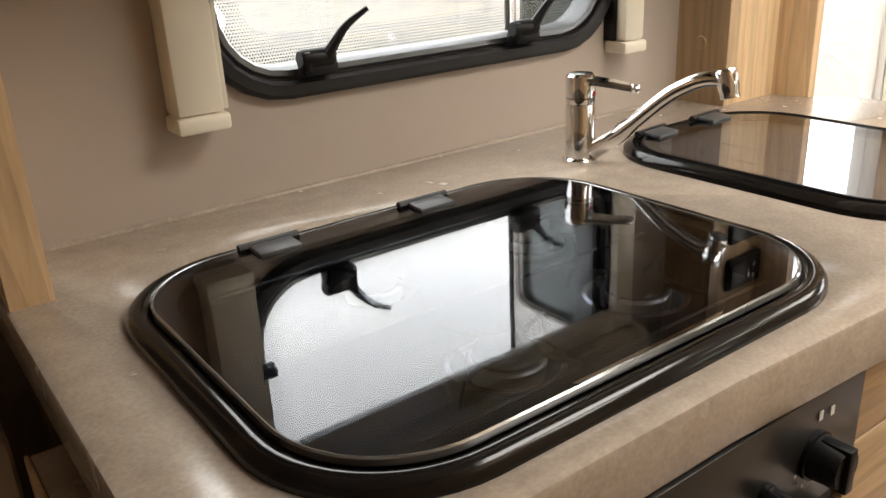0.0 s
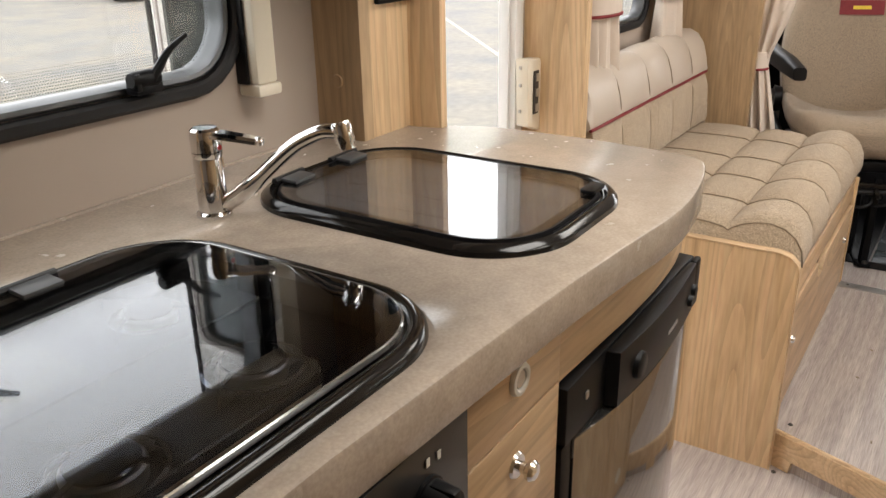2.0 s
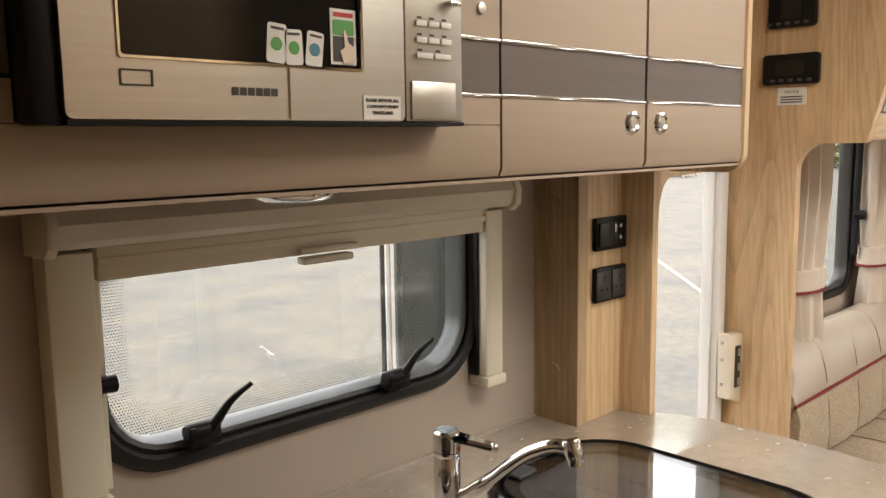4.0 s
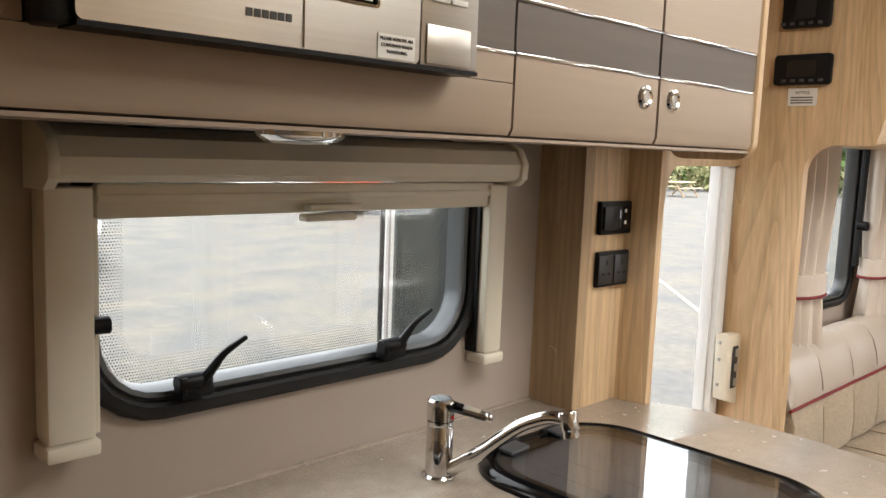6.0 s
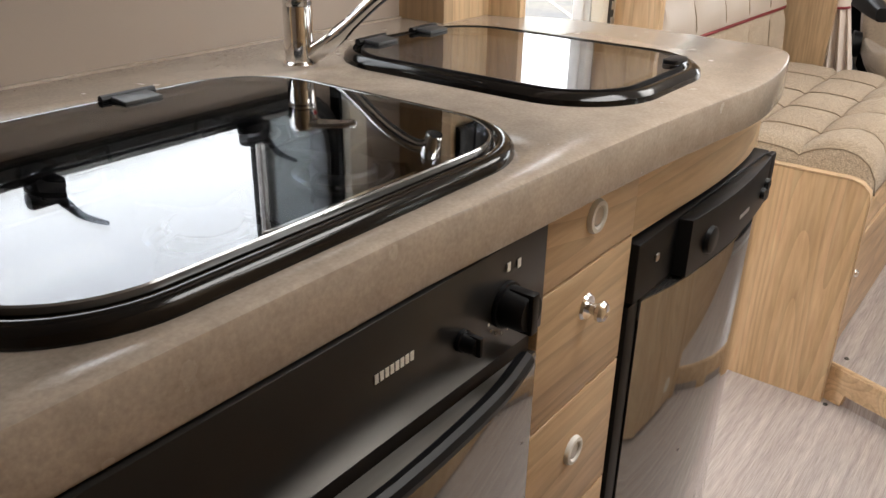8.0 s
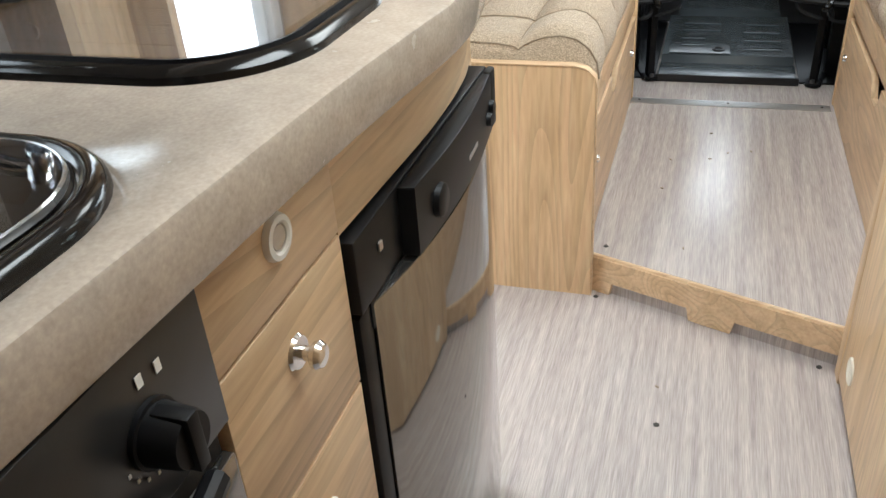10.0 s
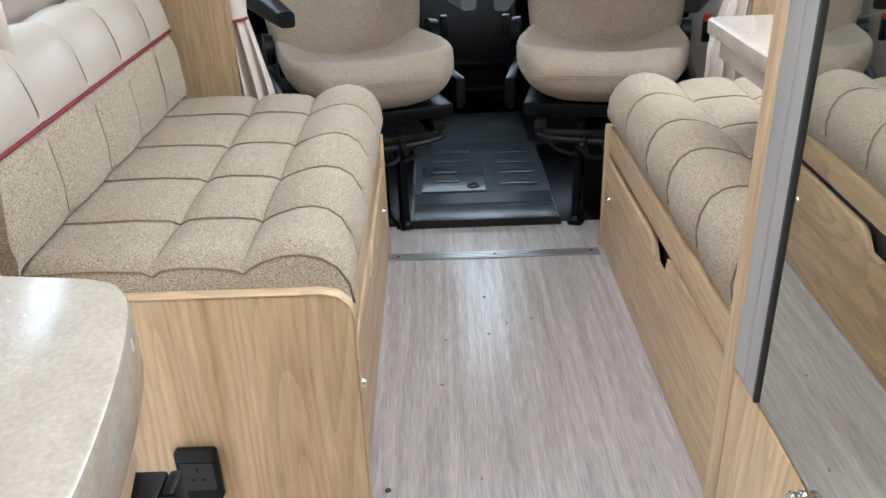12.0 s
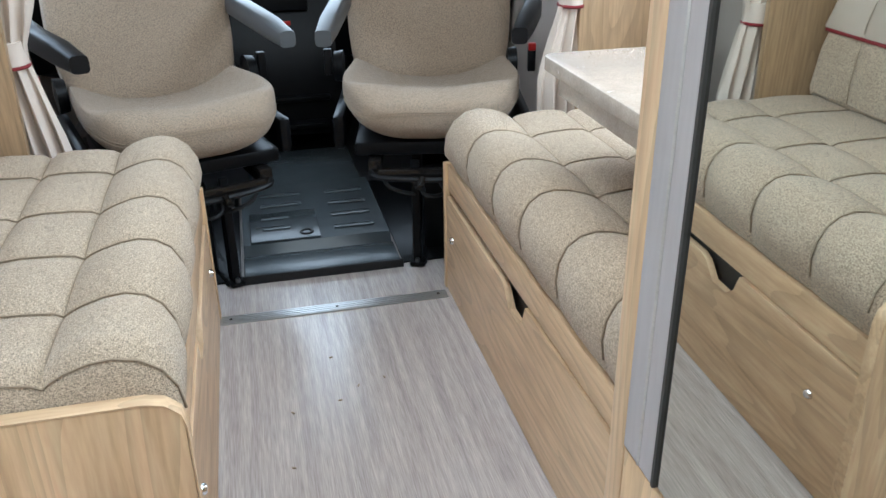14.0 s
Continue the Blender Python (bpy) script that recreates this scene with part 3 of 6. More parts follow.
for x0, x1, fx in ((0.350, 0.400, 1), (1.009, 1.049, -1)):
    rail = part("side_rail", box(x0, 0.822, 1.030, x1, N, 1.298, 0.004), CREAM, blind)
    part("rail_lip", box(x1 + 0.0005 if fx > 0 else x0 - 0.005, 0.838, 1.030, x1 + 0.010 if fx > 0 else x0 - 0.0005, N, 1.298, 0.001), BLACK if fx < 0 else CREAM, rail)
    part("rail_foot", box(x0 - 0.003, 0.818, 1.012, x1 + 0.004, N, 1.0295, 0.004), CREAM, rail)
bar = part("blind_bar", box(0.405, 0.828, 1.264, 1.022, 0.842, 1.3015, 0.003), CREAM, blind)
part("bar_groove", box(0.405, 0.824, 1.281, 1.022, 0.8278, 1.290, 0.001), CREAM, blind)
part("bar_handle", box(0.66, 0.808, 1.268, 0.745, 0.8235, 1.276, 0.003), CREAM, bar)
part("bar_handle", box(0.655, 0.808, 1.254, 0.735, 0.8275, 1.2635, 0.003), CREAM, bar)

# ---- worktop and cabinets ----
TOPB = 0.867       # underside of the worktop
edge = smooth_path([(0.50, 0.268, 0), (0.62, 0.262, 0), (0.74, 0.256, 0), (0.86, 0.249, 0), (0.984, 0.238, 0), (1.06, 0.230, 0), (1.115, 0.228, 0), (1.17, 0.231, 0), (1.24, 0.241, 0), (1.30, 0.255, 0), (1.333, 0.270, 0), (1.350, 0.295, 0), (1.361, 0.37, 0), (1.370, 0.47, 0), (1.369, 0.59, 0), (1.360, 0.655, 0), (1.336, 0.709, 0)], 5)
plan = [(0.146, 0.270)] + [(p.x, p.y) for p in edge] + [(1.316, 0.7105), (1.305, 0.75), (1.2985, 0.858), (0.146, 0.858)]
wt = thing("worktop", (0.75, 0.55, TOPB), "beige stone-look laminate kitchen worktop with a curved end", "worktop")
HOB = rr(0.212, 0.293, 0.731, 0.706, 0.110, 12)
SINK = rr(0.838, 0.295, 1.161, 0.729, 0.108, 12)
slab = part("slab", prism(plan, TOPB, TOPZ, "z", 0.004), TOP, wt)
# the hob's well is cut through the slab
cutter = part("cutter", prism(inset(HOB, 0.030), TOPB - 0.02, TOPZ + 0.02, "z"), TOP)
cut = slab.modifiers.new("well", "BOOLEAN")
cut.operation, cut.object, cut.solver = "DIFFERENCE", cutter, "EXACT"
bpy.context.view_layer.update()
carved = bpy.data.meshes.new_from_object(slab.evaluated_get(bpy.context.evaluated_depsgraph_get()))
slab.modifiers.clear()
slab.data = carved
bpy.data.objects.remove(cutter)
part("wall_seal", box(0.19, 0.853, TOPZ, 1.172, 0.8595, TOPZ + 0.003), TOP, wt)

cab = thing("kitchen_base", (0.72, 0.55, 0), "oak kitchen base unit carcass", "cabinet")
part("left_side", box(0.165, 0.285, 0.0, 0.18, 0.85, TOPB - 0.001), OAK_Z, cab)
part("right_side", box(1.33, 0.290, 0.0, 1.345, 0.70, TOPB - 0.001), OAK_Z, cab)
part("back_fill", box(0.182, 0.30, 0.06, 0.86, 0.84, 0.64), WALL, cab)
part("plinth", box(0.18, 0.31, 0.0, 1.33, 0.325, 0.055), OAK_X, cab)
part("corner_board", box(1.346, 0.46, 0.0, 1.356, 0.86, TOPB - 0.001), OAK_Z, cab)
rail = smooth_path([(0.876, 0.276, 0), (0.976, 0.272, 0), (1.07, 0.268, 0), (1.16, 0.268, 0), (1.255, 0.274, 0), (1.328, 0.286, 0)], 5)
part("fascia_over_fridge", prism([(p.x, p.y) for p in rail] + [(1.328, 0.31), (0.876, 0.31)], 0.778, TOPB - 0.001, "z"), OAK_X, cab)

# drawers between oven and fridge
def drawer(z0, z1, knob):
    d = thing("drawer", (0.77, 0.27, z0), "oak drawer front with a round push-button latch" if not knob else "oak drawer front with a chrome latch knob pulled out", "drawer", "kitchen drawers")
    part("front", box(0.675, 0.271, z0, 0.868, 0.288, z1, 0.0012), OAK_X, d)
    x, z = 0.772, 0.8385 if z0 > 0.7 else (z0 + z1) / 2 + 0.012
    if knob:
        z = 0.738
        k = part("rosette", lathe([(0.0001, -0.003), (0.013, -0.003), (0.015, 0.0)], (x, 0.271, z), "y", 20), CHROME, d, "chrome rosette")
        part("knob", lathe([(0.0001, -0.023), (0.009, -0.022), (0.0115, -0.018), (0.0105, -0.014), (0.006, -0.011), (0.0058, -0.003)], (x, 0.271, z), "y", 18), CHROME, d, "chrome push knob")
    else:
        part("rosette", lathe([(0.0105, -0.004), (0.0125, -0.0055), (0.0165, -0.005), (0.018, -0.001), (0.018, 0.0), (0.0105, 0.0)], (x, 0.271, z), "y", 24, hollow=True), LABEL, d, "pale satin ring")
        part("button", lathe([(0.0001, -0.0035), (0.009, -0.0035), (0.0102, -0.001), (0.0102, 0)], (x, 0.271, z), "y", 18), STEEL, d, "satin push button")
    return d


drawer(0.788, TOPB - 0.001, False)
drawer(0.632, 0.785, True)
drawer(0.46, 0.629, False)
drawer(0.06, 0.457, False)
part("divider", box(0.8685, 0.279, 0.06, 0.8745, 0.30, TOPB - 0.001), DARK_OAK_Z, cab)

# oven
oven = thing("oven", (0.42, 0.27, 0.06), "built-in gas oven with black control panel and dark glass door", "oven")
part("control_panel", box(0.185, 0.2665, 0.762, 0.672, 0.29, TOPB - 0.001, 0.001), PANEL_BLACK, oven)
part("panel_gap", box(0.19, 0.276, 0.735, 0.668, 0.292, 0.761), BLACK, oven)
dr = part("door", box(0.185, 0.268, 0.42, 0.672, 0.29, 0.734, 0.003), FRIDGE_FACE, oven, "dark glass oven door")
part("door", box(0.185, 0.268, 0.07, 0.672, 0.29, 0.415, 0.003), FRIDGE_FACE, oven, "dark glass oven door")
hp = smooth_path([(0.22, 0.262, 0.742), (0.30, 0.244, 0.748), (0.43, 0.236, 0.750), (0.56, 0.244, 0.748), (0.64, 0.262, 0.742)], 5)
part("door_handle", tube(hp, 0.009, 10), BLACK, dr, "black bar handle")
part("handle_flange", prism([(p.x, p.y) for p in hp] + [(0.64, 0.268), (0.22, 0.268)], 0.741, 0.746, "z"), STEEL, dr)


def oven_knob(x, z, r, deep):
    k = part("knob", lathe([(0.0001, -deep), (r * 0.86, -deep), (r * 0.92, -deep + 0.003), (r, -0.004), (r * 1.12, -0.0035), (r * 1.12, 0.0)], (x, 0.266, z), "y", 24), BLACK, oven, "black control knob")
    part("grip", box(x - r * 0.28, 0.266 - deep - 0.004, z - r * 1.02, x + r * 0.28, 0.266 - 0.006, z + r * 1.02, 0.0015), BLACK, k)


oven_knob(0.607, 0.812, 0.0185, 0.026)
oven_knob(0.545, 0.806, 0.0085, 0.016)
for x, z in ((0.609, 0.846), (0.625, 0.844)):
    part("mark", box(x - 0.0025, 0.2652, z - 0.004, x + 0.0025, 0.2658, z + 0.004), LABEL, oven, "printed white mark")
for k in range(7):
    a = radians(200 + k * 20)
    part("scale_tick", box(0.607 + 0.026 * math.cos(a) - 0.001, 0.2652, 0.812 + 0.026 * math.sin(a) - 0.0012, 0.607 + 0.026 * math.cos(a) + 0.001, 0.2658, 0.812 + 0.026 * math.sin(a) + 0.0012), LABEL, oven)
for k in range(8):
    part("maker_mark", box(0.443 + k * 0.0055, 0.2652, 0.818, 0.4467 + k * 0.0055, 0.2658, 0.8255), LABEL, oven, "pale maker's mark")

# fridge
fr = thing("fridge", (1.10, 0.3, 0.05), "black absorption fridge with bowed dark mirror door", "fridge")
part("body", box(0.88, 0.2925, 0.05, 1.322, 0.69, 0.771), BLACK, fr)


def bow(x0, x1, y_edge, rise, back, n=14):
    pts = []
    for i in range(n + 1):
        t = i / n
        pts.append((x0 + (x1 - x0) * t, y_edge - rise * (1 - (2 * t - 1) ** 2)))
    return pts + [(x1, back), (x0, back)]


part("control_panel", box(0.876, 0.264, 0.697, 1.325, 0.2915, 0.772, 0.003), BLACK, fr, "satin black control panel")
part("panel_end", box(1.300, 0.2535, 0.6955, 1.3255, 0.2635, 0.772, 0.003), BLACK, fr)


def bar_face(x):
    u = (x - 0.985) / 0.315
    return 0.2465 - 0.009 * math.sin(math.pi * u) + 0.0065 * u


part("control_bar", prism([(0.982, 0.2635), (0.985, bar_face(0.985))] + [(0.985 + 0.315 * k / 12, bar_face(0.985 + 0.315 * k / 12)) for k in range(1, 12)] + [(1.2995, bar_face(1.2995)), (1.2995, 0.2635)], 0.6955, 0.771, "z", 0.002), BLACK, fr, "bowed satin black control bar")
fd = part("door", prism(bow(0.905, 1.325, 0.266, 0.024, 0.291), 0.06, 0.692, "z", 0.003), FRIDGE_FACE, fr, "dark mirrored bowed door")
part("door_edge", box(0.876, 0.268, 0.06, 0.904, 0.2915, 0.693, 0.003), BLACK, fr)
part("handle_recess", box(0.90, 0.266, 0.665, 1.0, 0.275, 0.6965, 0.002), BLACK, fr)
for x, z, _, r in ((1.042, 0.729, 0.0, 0.019), (1.262, 0.725, 0.0, 0.009), (1.284, 0.733, 0.0, 0.009)):
    part("knob", lathe([(0.0001, -0.0045), (r * 0.8, -0.0045), (r * 0.92, -0.003), (r, 0.004)], (x, bar_face(x) - 0.002, z), "y", 20), BLACK, fr, "black fridge knob")
part("button", box(0.923, 0.2610, 0.735, 0.932, 0.2638, 0.745, 0.002), STEEL, fr)
for k in range(6):
    part("maker_mark", box(1.150 + k * 0.007, bar_face(1.15 + k * 0.007) - 0.0006, 0.722, 1.1555 + k * 0.007, bar_face(1.15 + k * 0.007) + 0.002, 0.7275), ALU, fr, "pale maker's mark")

# ---- hob ----
hob = thing("hob", (0.47, 0.51, TOPZ), "gas hob under a closed smoked glass lid in a black frame", "hob")
PAN = TOPZ - 0.026
part("rim", bead(HOB, [(0, TOPZ), (0.0008, TOPZ + 0.005), (0.004, TOPZ + 0.009), (0.009, TOPZ + 0.0115), (0.014, TOPZ + 0.0115), (0.019, TOPZ + 0.008), (0.0215, TOPZ + 0.001)], "z"), GLOSS_BLACK, hob, "raised gloss black rim")
lo = inset(HOB, 0.0205)
part("lid_edge", bead(lo, [(0, TOPZ + 0.0095), (0.0006, TOPZ + 0.0135), (0.0018, TOPZ + 0.0147), (0.0030, TOPZ + 0.0142), (0.0032, TOPZ + 0.0095)], "z"), EDGE_GLASS, hob, "polished bevelled lid edge")
lid = part("glass_lid", prism(inset(lo, 0.0034), TOPZ + 0.0100, TOPZ + 0.0140, "z"), SMOKED, hob, "smoked glass lid")
part("lid_border", ring(inset(lo, 0.002), inset(lo, 0.020), TOPZ + 0.0082, TOPZ + 0.0090, "z"), BLACK, hob, "black printed lid border")
part("burner_pan", prism(inset(HOB, 0.031), PAN - 0.001, PAN, "z"), PAN_BLACK, hob, "black enamelled burner pan")
part("pan_wall", ring(inset(HOB, 0.0305), inset(HOB, 0.033), PAN, TOPZ + 0.006, "z"), PAN_BLACK, hob)


def burner(x, y, r):
    b = part("burner", lathe([(r * 0.98, 0.0), (r, 0.004), (r * 0.97, 0.009), (r * 0.90, 0.0105), (r * 0.86, 0.008), (r * 0.84, 0.0)], (x, y, PAN), sides=40, hollow=True), CHROME, hob, "polished burner ring")
    part("burner_head", lathe([(r * 0.62, 0.0), (r * 0.64, 0.012), (r * 0.6, 0.014), (0.0001, 0.014)], (x, y, PAN), sides=30), STEEL, b, "grey burner head")
    part("burner_cap", lathe([(r * 0.55, 0.0142), (r * 0.56, 0.017), (r * 0.52, 0.0185), (0.0001, 0.019)], (x, y, PAN), sides=30), GLOSS_BLACK, b, "black burner cap")
    for k in range(4):
        a = radians(20 + 90 * k)
        c, q = math.cos(a), math.sin(a)
        part("pan_support", tube([(x + 1.35 * r * c, y + 1.35 * r * q, PAN + 0.003), (x + 1.25 * r * c, y + 1.25 * r * q, PAN + 0.022), (x + 0.35 * r * c, y + 0.35 * r * q, PAN + 0.0225)], 0.0022, 6), GLOSS_BLACK, b)


burner(0.425, 0.41, 0.047)
burner(0.583, 0.425, 0.047)
burner(0.600, 0.580, 0.040)
burner(0.420, 0.585, 0.040)
for y in (0.355, 0.5, 0.645):
    part("wire", tube([(0.30, y, PAN + 0.019), (0.68, y, PAN + 0.019)], 0.0018, 6), GLOSS_BLACK, hob)


def hinge(name, x, y, turn, parent):
    h = part(name, box(-0.021, -0.013, 0, 0.021, 0.013, 0.005, 0.0015), GREY_ARM, parent, "dark grey lid hinge")
    h.data.transform(pose(x, y, TOPZ + 0.0128, 3, 0, turn))
    k = part("hinge_barrel", tube([(-0.03, 0.016, 0.002), (0.03, 0.016, 0.002)], 0.0045, 8), BLACK, h)
    k.data.transform(pose(x, y, TOPZ + 0.0128, 3, 0, turn))


hinge("hinge", 0.368, 0.666, 0, hob)
hinge("hinge", 0.544, 0.666, 0, hob)
part("lid_lip", prism([(0.40, 0.3185), (0.552, 0.3185), (0.545, 0.3155), (0.407, 0.3155)][::-1], TOPZ + 0.0142, TOPZ + 0.0155, "z"), CHROME, hob, "finger lip of the lid")

# ---- sink ----
sink = thing("sink", (1.0, 0.51, TOPZ), "inset sink under a closed tinted glass lid in a black frame", "sink")
so = SINK
part("rim", bead(so, [(0, TOPZ), (0.001, TOPZ + 0.006), (0.006, TOPZ + 0.011), (0.012, TOPZ + 0.013), (0.018, TOPZ + 0.011), (0.021, TOPZ + 0.007), (0.022, TOPZ + 0.001)], "z"), GLOSS_BLACK, sink, "raised gloss black rim")
part("glass_lid", prism(inset(so, 0.027), TOPZ + 0.0085, TOPZ + 0.0125, "z"), SINK_GLASS, sink, "tinted glass lid")
part("lid_edge", bead(inset(so, 0.0225), [(0, TOPZ + 0.008), (0.0012, TOPZ + 0.0128), (0.0035, TOPZ + 0.0128), (0.0042, TOPZ + 0.008)], "z"), BLACK, sink)
part("bowl", prism(inset(so, 0.024), TOPZ + 0.0004, TOPZ + 0.0012, "z"), DRAINER, sink, "dim pale drainer beneath the lid")
part("lid_border", ring(inset(so, 0.026), inset(so, 0.046), TOPZ + 0.0062, TOPZ + 0.0072, "z"), BLACK, sink, "black printed lid border")
for k in range(3):
    part("drainer_groove", box(0.93 + k * 0.055, 0.36, TOPZ + 0.0013, 0.9325 + k * 0.055, 0.66, TOPZ + 0.0018), GREY_TRIM, sink)
hinge("hinge", 0.935, 0.690, 4, sink)
hinge("hinge", 1.050, 0.692, 2, sink)
part("finger_clip", prism(rr(1.065, 0.325, 1.105, 0.345, 0.006), TOPZ + 0.0128, TOPZ + 0.018, "z", 0.001), BLACK, sink, "black finger catch")

# ---- tap ----
tap = thing("mixer_tap", (0.803, 0.705, TOPZ), "chrome single-lever mixer tap with long angled spout", "tap")
TX, TY = 0.803, 0.708
part("base_ring", lathe([(0.0215, 0), (0.0215, 0.004), (0.020, 0.006), (0.0185, 0.007), (0.0001, 0.007)], (TX, TY, TOPZ)), CHROME, tap)
part("body", lathe([(0.018, 0.006), (0.018, 0.070), (0.0172, 0.072), (0.0172, 0.074), (0.018, 0.0755), (0.018, 0.080), (0.0001, 0.080)], (TX, TY, TOPZ)), CHROME, tap)
head = part("head", lathe([(0.0182, 0.081), (0.0185, 0.098), (0.0175, 0.106), (0.0145, 0.109), (0.0001, 0.1095)], (TX, TY, TOPZ)), CHROME, tap)
lv = smooth_path([(TX + 0.003, TY - 0.010, TOPZ + 0.1015), (TX + 0.012, TY - 0.038, TOPZ + 0.099), (TX + 0.021, TY - 0.064, TOPZ + 0.0955)], 4)
part("lever", loft([[(p.x + s * 0.94 * w, p.y + s * 0.33 * w, p.z + q) for s, q in ((-1, -0.003), (1, -0.003), (1, 0.001), (0.7, 0.004), (-0.7, 0.004), (-1, 0.001))] for p, w in zip(lv, [0.013, 0.013, 0.012, 0.0115, 0.011, 0.010, 0.0095, 0.009, 0.008])]), CHROME, tap, "flat chrome lever")
part("lever_tip", lathe([(0.0001, -0.006), (0.005, -0.004), (0.006, 0), (0.005, 0.004), (0.0001, 0.006)], (TX + 0.0215, TY - 0.066, TOPZ + 0.0955), "y", 12), CHROME, tap)
part("hot_mark", lathe([(0.0001, -0.001), (0.0032, -0.001), (0.0036, 0.002)], (TX + 0.004, TY - 0.0175, TOPZ + 0.086), "y", 12), RED_PLASTIC, tap, "red temperature mark")
sp = smooth_path([(TX + 0.008, TY - 0.014, TOPZ + 0.014), (TX + 0.016, TY - 0.044, TOPZ + 0.036), (TX + 0.034, TY - 0.098, TOPZ + 0.086), (TX + 0.041, TY - 0.124, TOPZ + 0.103), (TX + 0.046, TY - 0.146, TOPZ + 0.112), (TX + 0.050, TY - 0.166, TOPZ + 0.113)], 5)
part("spout", tube(sp, [0.0088 + 0.002 * (abs(i / 25 - 0.1) < 0.15) for i in range(len(sp))], 14), CHROME, tap, "long chrome spout")
nz = part("nozzle", lathe([(0.0001, 0.016), (0.010, 0.0155), (0.0115, 0.012), (0.0115, -0.006), (0.0105, -0.008), (0.0105, -0.016), (0.0001, -0.016)], (0, 0, 0), sides=18), CHROME, tap, "ribbed chrome outlet")
nz.data.transform(pose(TX + 0.0505, TY - 0.170, TOPZ + 0.109, -16, 0, 0))

# ---- left end ----
side = thing("end_panel_board", (0.178, 0.79, TOPZ), "light oak end panel standing on the worktop", "end panel")
part("panel", prism([(0.858, TOPZ), (0.858, 1.94), (0.54, 1.94), (0.54, 1.33), (0.56, 1.29), (0.60, 1.275), (0.70, 1.26), (0.722, 1.22), (0.722, TOPZ)], 0.150, 0.186, "x"), OAK_Z, side)
low = thing("low_cabinet", (0.0, 0.6, 0), "low taupe cabinet beside the worktop's end", "cabinet")
part("body", box(-0.5, 0.62, 0.0, 0.118, 0.855, 0.862, 0.012), WALL, low, "taupe side")
flap = thing("worktop_flap", (0.14, 0.42, 0.45), "folded-down stone-look worktop flap with an oak edge band", "worktop flap")
part("board", box(0.1265, 0.24, 0.45, 0.1605, 0.604, 0.850, 0.002), TOP, flap)
part("edge_band", box(0.1225, 0.24, 0.45, 0.1262, 0.604, 0.8515, 0.0015), OAK_Z, flap, "pale oak edge band")
part("bracket", box(0.1608, 0.40, 0.55, 0.1646, 0.44, 0.70, 0.001), STEEL, flap)

# ---- upper cabinets ----
FY = 0.56
def cupboard(x0, x1, knob_x):
    c = thing("wall_cupboard", ((x0 + x1) / 2, FY, 1.36), "taupe wall cupboard with a dark band and chrome trims", "wall cupboard", "kitchen wall cupboards")
    part("body", box(x0, FY + 0.022, 1.375, x1, 0.708 if x1 > 1.1 else N - 0.002, 1.94), TAUPE, c)
    d = part("door", prism([(FY + 0.02, 1.366), (FY + 0.004, 1.368), (FY, 1.376), (FY, 1.4535), (FY + 0.02, 1.4535)], x0 + 0.002, x1 - 0.002, "x"), TAUPE, c, "taupe lift-up door")
    part("dark_band", box(x0 + 0.002, FY + 0.001, 1.457, x1 - 0.002, FY + 0.02, 1.512), DARK_BAND, d, "brown-grey band")
    part("upper_panel", box(x0 + 0.002, FY, 1.516, x1 - 0.002, FY + 0.02, 1.93), TAUPE, d)
    for z in (1.4535, 1.512):
        part("trim", box(x0 + 0.002, FY - 0.002, z, x1 - 0.002, FY + 0.018, z + 0.0035, 0.0006), CHROME, d, "thin chrome trim")
    if knob_x:
        part("latch_ring", lathe([(0.008, -0.003), (0.0105, -0.005), (0.014, -0.004), (0.0155, 0), (0.008, 0)], (knob_x, FY, 1.428), "y", 24, hollow=True), CHROME, d, "oval chrome latch")
        part("latch_button", lathe([(0.0001, -0.004), (0.007, -0.004), (0.0082, -0.001)], (knob_x, FY, 1.428), "y", 16), STEEL, d)
    return c


cupboard(0.747, 1.0405, 1.007)
cupboard(1.0425, 1.325, 1.078)
uh = thing("cupboard_end", (1.333, 0.7, 1.36), "oak end board of the wall cupboards with rounded corner", "end board")
part("board", prism(rr(FY - 0.004, 1.350, 0.708, 1.945, 0.03), 1.3255, 1.341, "x", 0.002), OAK_Z, uh)
base = thing("cupboard_underside", (0.75, 0.7, 1.35), "taupe underside panel below the wall cupboards", "panel", kind="structure")
part("board", box(0.19, FY + 0.004, 1.362, 1.325, 0.708, 1.3655), TAUPE, base)
lamp_strip = thing("under_cupboard_light", (0.47, 0.6, 1.355), "slim switched-off light under the wall cupboards", "light")
part("housing", lathe([(0.0001, -0.010), (0.035, -0.009), (0.042, -0.004), (0.043, 0.0)], (0.52, 0.63, 1.362), sides=28), CHROME, lamp_strip)
part("lens", lathe([(0.0001, -0.012), (0.026, -0.0112), (0.030, -0.0095)], (0.52, 0.63, 1.362), sides=24), LABEL, lamp_strip)

